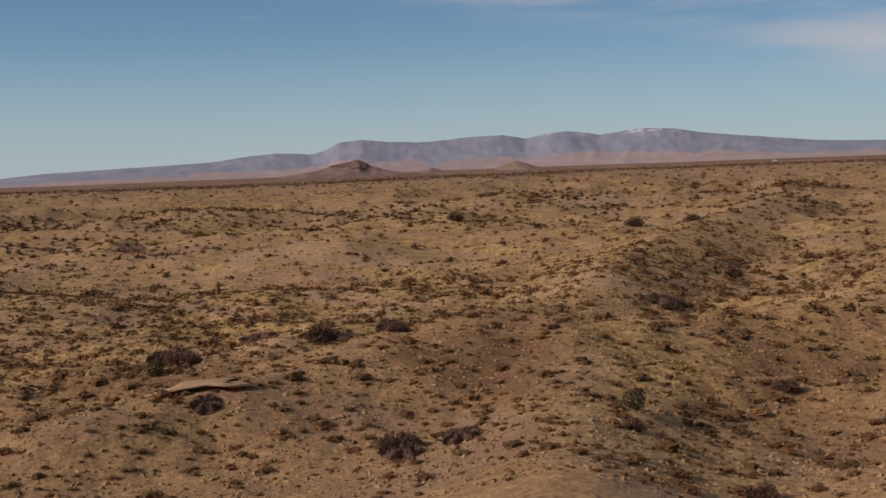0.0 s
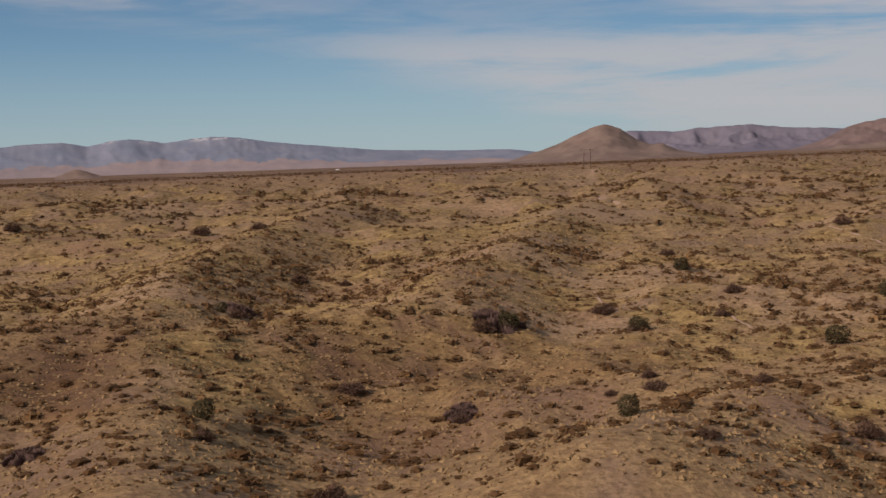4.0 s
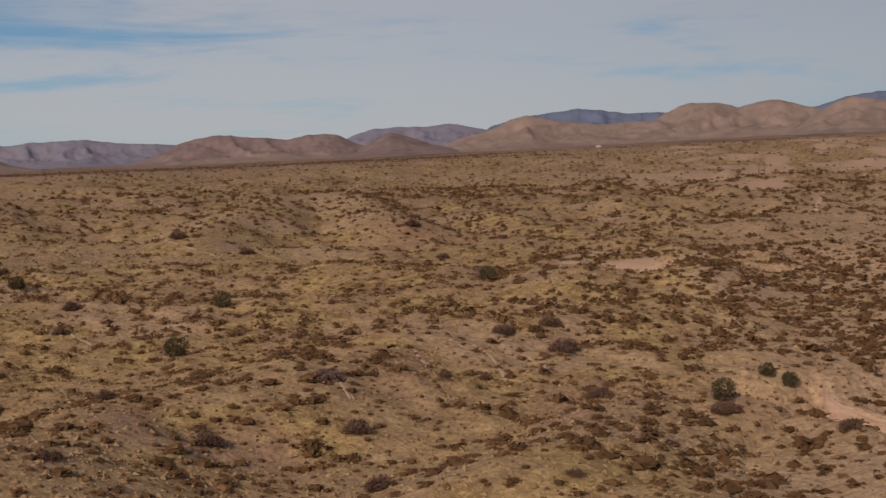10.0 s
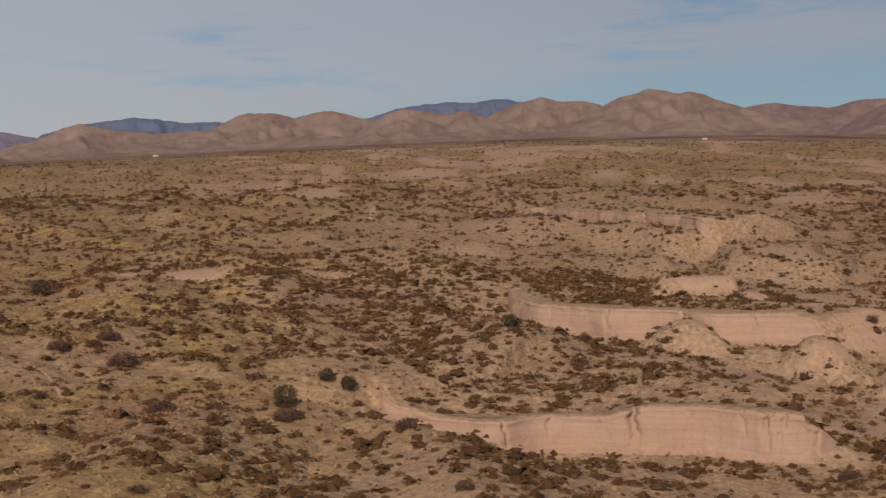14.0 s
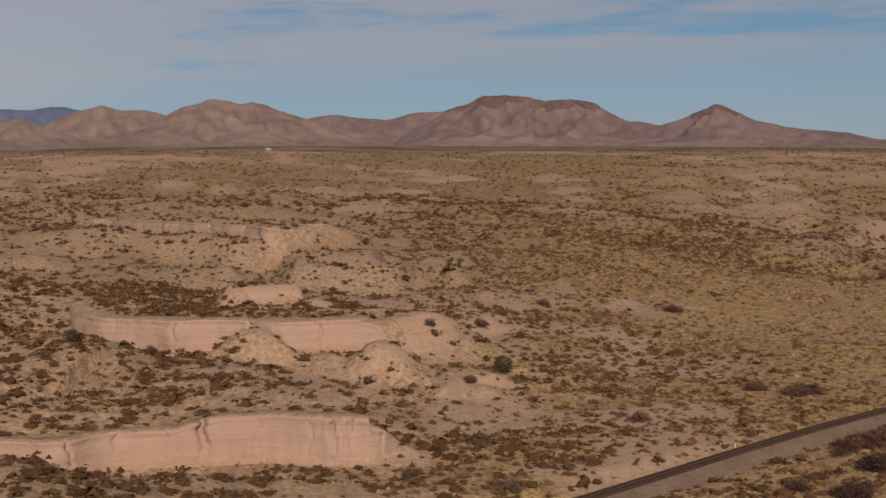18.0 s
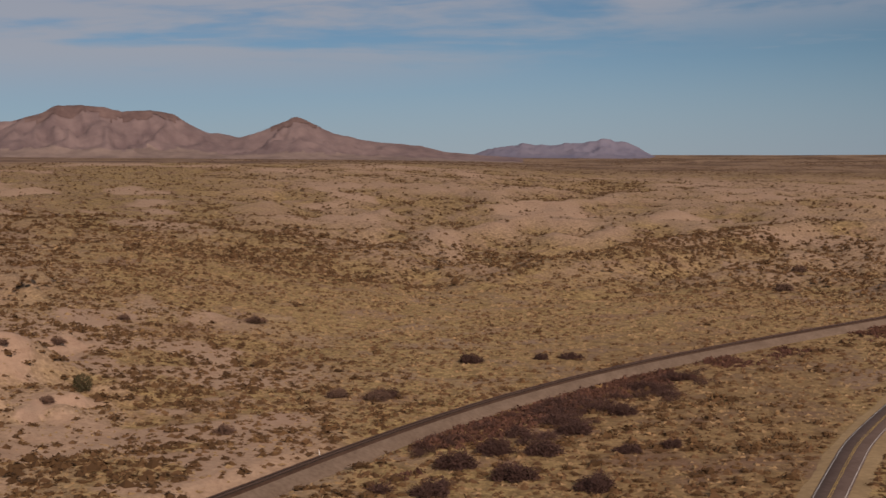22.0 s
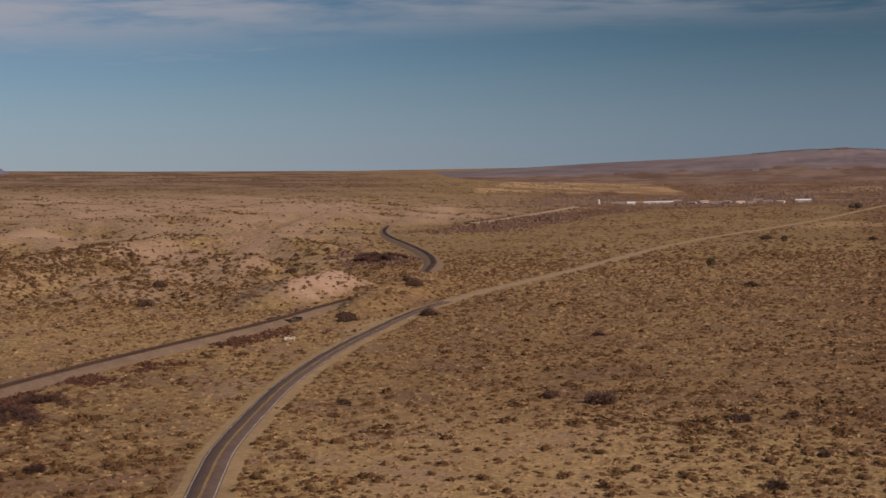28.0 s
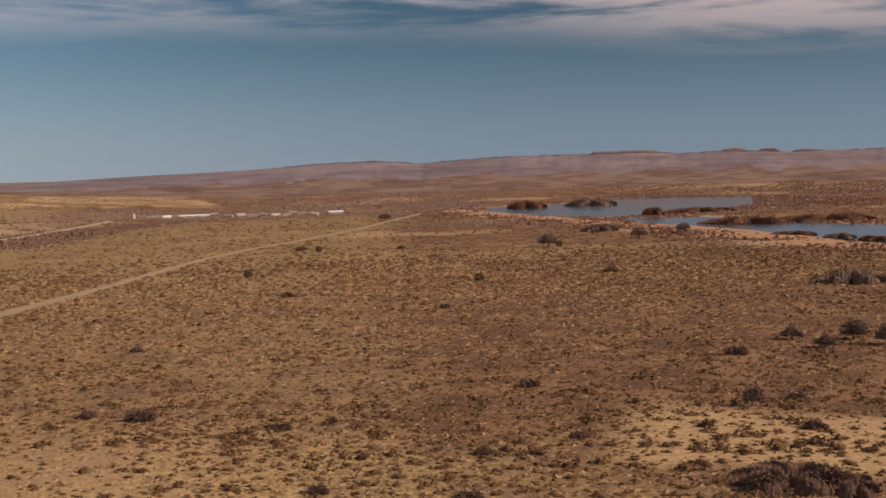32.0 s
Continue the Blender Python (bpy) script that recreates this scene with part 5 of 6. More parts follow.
def spots(text):
    return [tuple(float(v) for v in row.split()) for row in text.split(";") if row.strip()]


def crown_mesh(name, kind, seed, mat):
    """Leaves and twigs of one bush within a unit radius and a unit height."""
    rng = np.random.default_rng(seed)
    tris, tones = [], []
    lobes = rng.uniform(0, 2 * math.pi, 5)
    own = rng.normal(0.45, 0.15)
    heads = [(0.55 * math.cos(lobes[0] + q * 1.3), 0.55 * math.sin(lobes[0] + q * 1.3), rng.uniform(0.32, 0.5), rng.uniform(0.5, 0.95)) for q in range(5)] + [(0.0, 0.0, 0.5, 0.85)]
    want = {"juniper": 1200, "thicket": 3200}.get(kind, 1600)
    while len(tris) < want:
        p = rng.uniform((-1, -1, 0.02), (1, 1, 1))
        ang = math.atan2(p[1], p[0])
        edge = 0.82 + 0.10 * math.cos(3 * ang + lobes[0]) + 0.08 * math.cos(5 * ang + lobes[1])
        flat = math.hypot(p[0], p[1]) / edge
        if kind == "juniper":
            body = flat ** 2.4 + abs(2 * p[2] - 0.92) ** 2.6
            if body > 1 or body < 0.5 * rng.random():
                continue
            t = rng.normal(0, 1, (3, 3))
            t = p + t / np.linalg.norm(t, axis=1)[:, None] * rng.uniform(0.06, 0.12) * (1, 1, 0.8)
        elif kind == "thicket":
            near = min(((p[0] - c[0]) ** 2 + (p[1] - c[1]) ** 2) / c[2] ** 2 + (p[2] / c[3]) ** 2 for c in heads)
            if near > 1 - 0.55 * rng.random() ** 2:
                continue
            way = rng.normal(0, 1, 3) + (p[0] * 0.5, p[1] * 0.5, 0.5)
            way = way / np.linalg.norm(way) * rng.uniform(0.06, 0.15)
            side = np.cross(way, rng.normal(0, 1, 3))
            side = side / np.linalg.norm(side) * rng.uniform(0.010, 0.022) * (2.0 if near < 0.5 else 1.0)
            t = np.array([p - side, p + side, p + way])
        else:
            dome = flat ** 2 + (p[2] / (0.72 + 0.25 * math.cos(2 * ang + lobes[2]))) ** 2
            if dome > 1 - 0.5 * rng.random() ** 2:
                continue
            # a thin twig that points up and outward
            way = np.array([p[0], p[1], 0.35 + p[2]]) + rng.normal(0, 0.45, 3)
            way = way / np.linalg.norm(way) * rng.uniform(0.10, 0.24)
            side = np.cross(way, rng.normal(0, 1, 3))
            side = side / np.linalg.norm(side) * rng.uniform(0.018, 0.034) * (2.4 if dome < 0.45 else 1.0)
            t = np.array([p - side, p + side, p + way])
        tris.append(t)
        # tone rises from the foot of the crown to its top
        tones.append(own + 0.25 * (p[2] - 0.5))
    v = np.array(tris)
    v[..., 2] = np.maximum(v[..., 2], 0.0)
    return fast_mesh(name, v.reshape(-1, 3), np.arange(len(v) * 3).reshape(-1, 3), mat, False, {"tone": np.repeat(np.clip(tones, 0, 1), 3)})


def stem_mesh(name, seed, count, reach, tall):
    """Bent tapering stems that fork out of the ground."""
    rng = np.random.default_rng(seed)
    bm = bmesh.new()
    for q in range(count):
        ang = 2 * math.pi * (q + rng.random() * 0.7) / count
        lean = reach * rng.uniform(0.5, 1.0)
        rings = []
        for s in range(4):
            u = s / 3
            cx, cy = math.cos(ang + 0.3 * u) * lean * u ** 1.3, math.sin(ang + 0.3 * u) * lean * u ** 1.3
            rad = 0.05 * (1 - 0.8 * u)
            rings.append([bm.verts.new((cx + rad * math.cos(k * 1.2566), cy + rad * math.sin(k * 1.2566), tall * u - 0.03)) for k in range(5)])
        for lo, hi in zip(rings, rings[1:]):
            for k in range(5):
                bm.faces.new((lo[k], lo[(k + 1) % 5], hi[(k + 1) % 5], hi[k]))
    mesh = bpy.data.meshes.new(name)
    bm.to_mesh(mesh)
    bm.free()
    mesh.materials.append(BARK)
    return mesh


WASH_BRUSH = leaf_material("purple_brush", (0.090, 0.054, 0.046), (0.175, 0.112, 0.094))
BANK_BRUSH = leaf_material("dark_red_brush", (0.060, 0.027, 0.019), (0.135, 0.064, 0.041))
THICKET = leaf_material("dark_thicket", (0.046, 0.023, 0.018), (0.094, 0.052, 0.041))
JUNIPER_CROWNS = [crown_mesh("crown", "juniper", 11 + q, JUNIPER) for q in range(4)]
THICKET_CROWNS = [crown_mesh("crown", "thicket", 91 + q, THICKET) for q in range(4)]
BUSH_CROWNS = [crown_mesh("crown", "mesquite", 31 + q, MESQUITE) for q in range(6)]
JUNIPER_STEMS = [stem_mesh("trunk", 51 + q, 2, 0.25, 0.6) for q in range(2)]
BUSH_STEMS = [stem_mesh("stems", 61 + q, 6, 0.4, 0.5) for q in range(3)]


def plant(name, heading, r, wide, tall, crowns, stems, stem_name, label, category, group, seed):
    rng = random.Random(seed)
    x, y = polar(heading, r)
    ob = thing(name, x, y, height_at(x, y) - 0.1, rng.uniform(0, 360), label, category, group)
    ob.scale = (wide / 2, wide / 2, tall)
    crown = new("crown", rng.choice(crowns))
    crown.parent = ob
    stem = new(stem_name, rng.choice(stems))
    stem.parent = ob
    return ob


number = 0
for text, where in ((JUNIPERS_FIRST_SLOPES, "on a gully slope"), (JUNIPERS_SECOND_SLOPES, "in a dry wash"), (JUNIPERS_THIRD_SLOPES, "on a tan ridge"), (JUNIPERS_NEAR_CLIFFS, "on a knoll above the clay cliffs"),
                    (JUNIPERS_UNDER_CLIFFS, "below the clay cliffs"), (JUNIPERS_ON_PLAIN, "on the grassy plain"), (JUNIPERS_BY_PONDS, "on the plain near the ponds")):
    for heading, r, wide, tall in spots(text):
        number += 1
        plant("juniper", heading, r, min(wide, 7.5), min(tall, 5.5, 0.85 * wide), JUNIPER_CROWNS, JUNIPER_STEMS, "trunk", "dark green rounded juniper standing " + where, "juniper", "junipers", number)
for text, where in ((BUSHES_FIRST_SLOPES, "on a gully slope"), (BUSHES_SECOND_SLOPES, "in a dry wash"), (BUSHES_THIRD_SLOPES, "on a tan ridge"), (BUSHES_NEAR_CLIFFS, "near the clay cliffs"),
                    (BUSHES_UNDER_CLIFFS, "below the clay cliffs"), (BUSHES_BY_RAILWAY, "beside the railway bank"), (BUSHES_BY_CUT, "near the railway cut"), (BUSHES_ON_PLAIN, "on the grassy plain"),
                    (BUSHES_BY_PONDS, "on the plain near the ponds")):
    for heading, r, wide, tall in spots(text):
        number += 1
        size = "wide low" if wide > 2.4 * tall else "rounded"
        wide = wide * (1.25 if "railway bank" in where else 1.0)
        plant("mesquite_bush", heading, r, min(wide, 12.0), min(tall, 5.0, (0.5 if "railway bank" in where else 0.4) * wide), THICKET_CROWNS if "railway bank" in where else BUSH_CROWNS, BUSH_STEMS, "stems", "%s dark leafless mesquite bush %s" % (size, where), "bush", "mesquite bushes", number)


# ---- bare trees and river woods ----
def tree_mesh(seed):
    """Trunk and limbs of a bare cottonwood, unit height."""
    rng = random.Random(seed)
    bm = bmesh.new()

    def limb(a, b, ra, rb):
        axis = (b - a).normalized()
        side = axis.orthogonal().normalized()
        other = axis.cross(side)
        rings = [[bm.verts.new(p + (side * math.cos(k * 1.2566) + other * math.sin(k * 1.2566)) * rad) for k in range(5)] for p, rad in ((a, ra), (b, rb))]
        for k in range(5):
            bm.faces.new((rings[0][k], rings[0][(k + 1) % 5], rings[1][(k + 1) % 5], rings[1][k]))

    def grow_limb(a, way, long, rad, level):
        b = a + way * long
        limb(a, b, rad, rad * 0.65)
        if level:
            for q in range(3 if level > 1 else 2):
                turn = Vector((rng.uniform(-1, 1), rng.uniform(-1, 1), rng.uniform(0.0, 0.8)))
                grow_limb(b, (way + turn * 0.75).normalized(), long * rng.uniform(0.6, 0.8), rad * 0.6, level - 1)

    grow_limb(Vector((0, 0, -0.03)), Vector((0.05, 0.03, 1)).normalized(), 0.3, 0.045, 3)
    mesh = bpy.data.meshes.new("trunk")
    bm.to_mesh(mesh)
    bm.free()
    mesh.materials.append(BARK)
    return mesh


TREE_TRUNKS = [tree_mesh(71 + q) for q in range(3)]
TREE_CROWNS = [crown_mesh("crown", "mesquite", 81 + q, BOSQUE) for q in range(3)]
for q, (heading, r, wide, tall) in enumerate(spots("155.0 395 8 7; 159.0 545 14 9; 160.3 530 13 9.5; 156.6 545 12 6; 157.9 520 11 6; 146.9 1210 24 14; 150.6 1330 22 12; 152.4 1420 20 11; 140.2 1990 26 13")):
    x, y = polar(heading, r)
    ob = thing("cottonwood", x, y, height_at(x, y) - 0.05, 40 * q, "bare grey-brown cottonwood tree with a loose twiggy crown", "tree", "bare cottonwoods")
    ob.scale = (wide * 0.75, wide * 0.75, tall)
    trunk = new("trunk", TREE_TRUNKS[q % 3])
    trunk.parent = ob
    crown = new("crown", TREE_CROWNS[q % 3])
    crown.matrix_local = Matrix.LocRotScale((0, 0, 0.22), None, (0.6, 0.6, 0.78))
    crown.parent = ob


def woods(name, count, share, sizes, aspect, mat, label, seed, low=1300, high=3900, a_low=123, a_high=164):
    rng = np.random.default_rng(seed)
    a = np.radians(rng.uniform(a_low, a_high, count))
    r = rng.uniform(low, high, count)
    x, y = r * np.sin(a), r * np.cos(a)
    keep = (rng.random(count) < share(x, y, r, np.degrees(a))) & clear_of_lines(x, y)
    x, y = x[keep], y[keep]
    wide = np.clip(rng.lognormal(math.log(sizes[0]), 0.35, len(x)), sizes[1], sizes[2])
    tone = np.clip(rng.normal(0.5, 0.22, len(x)), 0, 1)
    scatter(name, x, y, wide, wide * rng.uniform(aspect[0], aspect[1], len(x)), tone, FAR_SHRUBS, mat, label, seed)


def bosque_share(x, y, r, a):
    patches = ease(0.46, 0.54, layered(np.degrees(np.arctan2(x, y)) * 50.0, r, 170, 151, 3))
    bank = np.minimum(along(POND_FAR + (POND_FAR[0],), x, y)[0], along(POND_NEAR + (POND_NEAR[0],), x, y)[0])
    meadow = ease(142, 139, a) * ease(2400, 2250, r)
    patches = patches * (1 - meadow) * (1 - 0.92 * ease(3050, 3200, r) * ease(134.5, 133, a))
    return np.clip(patches * ease(1500, 1900, r) * ease(124, 129, a) * (0.3 + 0.7 * ease(2000, 2500, r)) + 0.45 * ease(45, 15, bank) * ease(0.5, 0.6, layered(x, y, 90, 157, 2)), 0, 1)


def reed_share(x, y, r, a):
    bank = np.minimum(along(POND_FAR + (POND_FAR[0],), x, y)[0], along(POND_NEAR + (POND_NEAR[0],), x, y)[0])
    between = ease(140, 40, bank) * ease(0.42, 0.55, layered(x, y, 110, 161, 3))
    field = ease(146, 150, a) * ease(1900, 2300, r) * ease(0.4, 0.55, layered(x, y, 140, 163, 3))
    return np.clip(between + 0.8 * field, 0, 1)


woods("river_woods", 64000, bosque_share, (2.6, 1.3, 6.0), (0.55, 0.95), BOSQUE, "bare grey-brown cottonwood and willow woods along the river", 21)
woods("red_brush", 105000, reed_share, (2.5, 1.0, 5.0), (0.5, 0.9), REED, "reddish brown reeds and brush round the ponds", 22, low=1050)


def dark_share(x, y, r, a):
    near_track = along(((1290, -893), (1357, -998), (1492, -1152), (1601, -1298), (1648, -1421)), x, y)[0]
    west = along(((1500, -1080), (1560, -1230), (1590, -1330)), x, y)[0]
    hedge = along(((1659, -1491), (1602, -1549), (1570, -1617)), x, y)[0]
    bend = along(((985, -565), (936, -548), (905, -566)), x, y)[0]
    return np.clip(ease(80, 15, near_track) + ease(60, 10, west) + 0.8 * ease(40, 8, hedge) + ease(30, 8, bend), 0, 1) * 0.9


woods("creek_brush", 26000, dark_share, (2.4, 1.0, 5.5), (0.6, 1.0), MESQUITE, "dark brush along a creek bed before the village", 23, low=1000, high=2350, a_low=118, a_high=137)


def bank_share(x, y, r, a):
    d, s, top, side = along(RAIL, x, y)
    return ease(7.5, 9.5, d) * ease(30, 15, d) * (side < 0) * ease(0.36, 0.50, layered(x, y, 26, 171, 2)) * ease(640, 520, r)


def twiggy(rng):
    """A leafless bush: thin twigs that fan out of one root."""
    way = rng.normal(0, 1, (190, 3)) * (1, 1, 0.8)
    way[:, 2] = np.abs(way[:, 2]) + 0.15
    way /= np.linalg.norm(way, axis=1)[:, None]
    root = way * rng.uniform(0.1, 0.7, 190)[:, None] ** 0.8
    tip = root + way * rng.uniform(0.18, 0.36, 190)[:, None] + rng.normal(0, 0.06, (190, 3))
    side = np.cross(way, rng.normal(0, 1, (190, 3)))
    side = side / np.linalg.norm(side, axis=1)[:, None] * rng.uniform(0.012, 0.03, 190)[:, None]
    return np.stack([root - side, root + side, tip], 1), np.repeat(rng.uniform(-0.2, 0.2, 190), 3)


TWIGGY = [twiggy(np.random.default_rng(900 + q)) for q in range(5)]


def bank_growth(name, count, share, sizes, mat, label, seed):
    rng = np.random.default_rng(seed)
    x, y = rng.uniform(285, 640, count), rng.uniform(-360, 15, count)
    r, a = np.hypot(x, y), np.degrees(np.arctan2(x, y))
    keep = (rng.random(count) < share(x, y, r, a)) & clear_of_lines(x, y)
    x, y = x[keep], y[keep]
    wide = np.clip(rng.lognormal(math.log(sizes[0]), 0.35, len(x)), sizes[1], sizes[2])
    scatter(name, x, y, wide, wide * rng.uniform(0.6, 1.0, len(x)), np.clip(rng.normal(0.5, 0.25, len(x)), 0, 1), TWIGGY if "thicket" in name else SHRUBS, mat, label, seed)


def thicket_share(x, y, r, a):
    d, s, top, side = along(RAIL, x, y)
    return ease(12, 16, d) * ease(42, 30, d) * (side < 0) * ease(0.50, 0.58, layered(x, y, 13, 173, 2)) * ease(470, 380, r)


bank_growth("railside_thicket", 34000, thicket_share, (2.4, 1.2, 4.2), THICKET, "dark purple-brown leafless thicket below the railway bank", 25)
bank_growth("railside_brush", 120000, bank_share, (1.10, 0.4, 2.6), BANK_BRUSH, "reddish brown brush at the foot of the railway bank", 24)


# ---- sandy bank and reed beds of the ponds ----
SHORE = ((1482, -1947), (1287, -1779), (1108, -1641), (961, -1527), (822, -1419), (701, -1329), (595, -1243), (488, -1130), (423, -1066), (368, -1024))
# heading, distance, width, depth, height
REED_BEDS = "146.05 2440 70 60 14; 148.65 2500 95 70 15; 153.1 2010 100 60 8; 156.7 1315 44 20 5; 158.5 1254 29 18 5; 159.9 1203 30 18 5; 155.1 1600 120 70 9; 149.0 1480 40 26 9; 158.0 1640 110 60 9; 151.2 1900 30 30 12"
SAND = mottled("orange_sand", (0.270, 0.150, 0.086), (0.400, 0.240, 0.140), 3.0, 0.95, 0.1, 0.3)
bank_line = curve_through(SHORE, 10.0)
sandbank = new("sandbank", ribbon("sandbank", bank_line, ((-30, 0.2), (-14, 1.0), (10, 1.0), (22, 0.1)), SAND, ragged=14.0))
tagged(sandbank, "orange sandy bank along the near pond", "bank", "", "structure")


def reed_bed(heading, r, wide, deep, tall, mat, label, seed):
    """A long low bed of upright stalks and brush."""
    rng = np.random.default_rng(seed)
    thicket = "thicket" in label or "bush" in label
    count = int(900 + 30 * wide) if thicket else int(500 + 8 * wide)
    ang, rad = rng.uniform(0, 2 * math.pi, count), np.sqrt(rng.random(count))
    px, py = rad * np.cos(ang) * wide / 2, rad * np.sin(ang) * deep / 2
    hump = 0.45 + 0.9 * layered(px + 500, py + 40, wide * 0.22, seed, 3)
    top = tall * hump * np.sqrt(np.clip(1.05 - rad ** 2, 0, 1))
    turned = radians(-heading)
    x, y = polar(heading, r)
    level = max(height_at(x, y), 0.05)
    rise = np.maximum(ground_z(x + px * math.cos(turned) - py * math.sin(turned), y + px * math.sin(turned) + py * math.cos(turned)), 0.05) - level
    base = np.stack([px, py, rise - 0.3], -1)
    lean = rng.normal(0, 0.3, (count, 2)) * top[:, None]
    width = rng.uniform(0.5, 1.6, count)[:, None] * (0.3 if thicket else 1.0) * np.stack([np.cos(ang * 3), np.sin(ang * 3), ang * 0], -1)
    tip = np.column_stack([px + lean[:, 0], py + lean[:, 1], rise + top])
    v = np.stack([base - width, base + width, tip], 1)
    ob = thing("thicket" if thicket else "reed_bed", x, y, max(height_at(x, y), 0.05), -heading, label, "thicket" if thicket else "reeds", "thickets" if thicket else "reed beds")
    tone = np.repeat(np.clip(rng.normal(0.45, 0.25, count), 0, 1), 3)
    crown = new("crown", fast_mesh("crown", v.reshape(-1, 3), np.arange(count * 3).reshape(-1, 3), mat, False, {"tone": tone}))
    crown.parent = ob


# heading, distance, width, depth, height of the purple-grey brush in the washes
WASH_THICKETS = "-4.5 367 20 26 2.2; -2.2 387 9 22 2.6; -1.9 233 8 16 1.6; 0.6 236 7 11 1.4; 20.0 357 14 15 2.4; 9.3 392 9 12 1.8; -11.5 358 9 14 2.4; -9.9 262 6 9 1.2; 46.3 512 10 16 2.8; 18.3 270 7 10 1.4; 39.8 274 6 8 1.5; -7.6 392 12 18 1.6"
for q, (heading, r, wide, deep, tall) in enumerate(spots(WASH_THICKETS)):
    reed_bed(heading, r, wide, deep, tall, WASH_BRUSH, "purple-grey leafless thicket in a dry wash", 970 + q)
reed_bed(156.4, 303, 26, 34, 2.4, MESQUITE, "broad dark purple-brown leafless thicket on yellow grass", 940)
reed_bed(159.0, 296, 9, 22, 2.2, MESQUITE, "dark purple-brown leafless thicket on yellow grass", 941)
reed_bed(158.9, 800, 44, 40, 7, BOSQUE, "tall grey-brown leafless brush on the plain", 942)
reed_bed(121.0, 1100, 44, 50, 5, THICKET, "dark red-brown leafless thicket inside the railway bend", 943)
reed_bed(119.5, 655, 10, 13, 2.6, THICKET, "dark leafless bush beside a bare clay patch", 944)
reed_bed(122.3, 763, 11, 9, 3.0, BANK_BRUSH, "dark red-brown leafless bush on a grassy knoll", 945)
for q, (heading, r, wide, deep, tall) in enumerate(spots(REED_BEDS)):
    reed_bed(heading, r, wide, deep, tall, (REED, BOSQUE)[q % 3 == 1], "reddish brown reed bed and brush at the edge of a pond", 950 + q)


# ---- village and lone sheds ----
def box(bm, x0, x1, y0, y1, z0, z1):
    v = [bm.verts.new((x, y, z)) for z in (z0, z1) for y in (y0, y1) for x in (x0, x1)]
    for f in ((0, 2, 3, 1), (4, 5, 7, 6), (0, 1, 5, 4), (2, 6, 7, 3), (0, 4, 6, 2), (1, 3, 7, 5)):
        bm.faces.new([v[k] for k in f])


def house(name, heading, r, long, deep, eave, ridge, wall, roof, label, turn=0.0, openings=3):
    x, y = polar(heading, r)
    ob = thing(name, x, y, height_at(x, y), -heading + turn, label, "building", "village buildings")
    bm = bmesh.new()
    box(bm, -long / 2, long / 2, -deep / 2, deep / 2, -0.4, eave)
    body = part("wall", bm, wall, ob)
    bm = bmesh.new()
    o, h = 0.5, 0.18
    for s in (-1, 1):
        lo = [(-long / 2 - o, s * (deep / 2 + o), eave - 0.15), (long / 2 + o, s * (deep / 2 + o), eave - 0.15), (long / 2 + o, 0, ridge), (-long / 2 - o, 0, ridge)]
        a = [bm.verts.new(p) for p in lo] + [bm.verts.new((p[0], p[1], p[2] + h)) for p in lo]
        for f in ((0, 3, 2, 1), (4, 5, 6, 7), (0, 1, 5, 4), (1, 2, 6, 5), (2, 3, 7, 6), (3, 0, 4, 7)):
            bm.faces.new([a[k] for k in f])
    for s in (-1, 1):
        gable = [bm.verts.new(p) for p in ((s * long / 2, -deep / 2, eave - 0.02), (s * long / 2, deep / 2, eave - 0.02), (s * long / 2, 0, ridge))]
        bm.faces.new(gable)
    bmesh.ops.recalc_face_normals(bm, faces=bm.faces[:])
    part("roof", bm, roof, ob)
    for q in range(openings):
        u = -long / 2 + long * (q + 0.5) / openings
        bm = bmesh.new()
        if q == openings // 2:
            box(bm, u - 0.55, u + 0.55, -deep / 2 - 0.06, -deep / 2 + 0.05, 0.0, 2.1)
            part("door", bm, BARK, body)
        else:
            box(bm, u - 0.8, u + 0.8, -deep / 2 - 0.05, -deep / 2 + 0.05, 0.95, min(2.2, eave - 0.3))
            part("window", bm, WINDOW, body)
    return ob


house("barn", 131.35, 2480, 14, 10, 3.4, 5.6, PALE_WALL, WHITE_ROOF, "white gabled barn at the edge of the village")
house("long_shed", 132.45, 2520, 52, 14, 3.0, 4.6, PALE_WALL, WHITE_ROOF, "long low shed with a bright white metal roof", openings=7)
house("shed", 130.9, 2560, 30, 8, 3.0, 4.2, TAN_WALL, GREY_ROOF, "low tan shed behind bare trees")
for q, (heading, r, long) in enumerate(((133.8, 2440, 16), (134.3, 2500, 14), (134.75, 2420, 18), (135.2, 2470, 13), (135.7, 2430, 17), (136.15, 2400, 14), (136.8, 2450, 16), (137.3, 2420, 13), (133.2, 2600, 15), (136.4, 2550, 15))):
    house("house", heading, r, long, 8.5, 2.9, 4.6, (TAN_WALL, PALE_WALL)[q % 3 == 1], (GREY_ROOF, TAN_WALL, GREY_ROOF)[q % 3],
          ("low tan stucco village house with a weathered grey roof", "low pale stucco village house with a tan roof")[q % 3 == 1], turn=(q * 37) % 50 - 25)
house("house", 138.18, 2440, 25, 10, 3.4, 5.2, PALE_WALL, WHITE_ROOF, "long white house standing apart from the village", openings=5)
house("shed", 73.42, 2720, 9, 6, 2.6, 3.6, TAN_WALL, WHITE_ROOF, "small white-roofed ranch shed on the far plain")
house("shed", 51.1, 2900, 9, 6, 2.4, 3.4, TAN_WALL, WHITE_ROOF, "small white-roofed shed on the far plain")
house("shed", 13.5, 3000, 8, 6, 2.4, 3.4, TAN_WALL, WHITE_ROOF, "tiny white-roofed shed on the far plain")

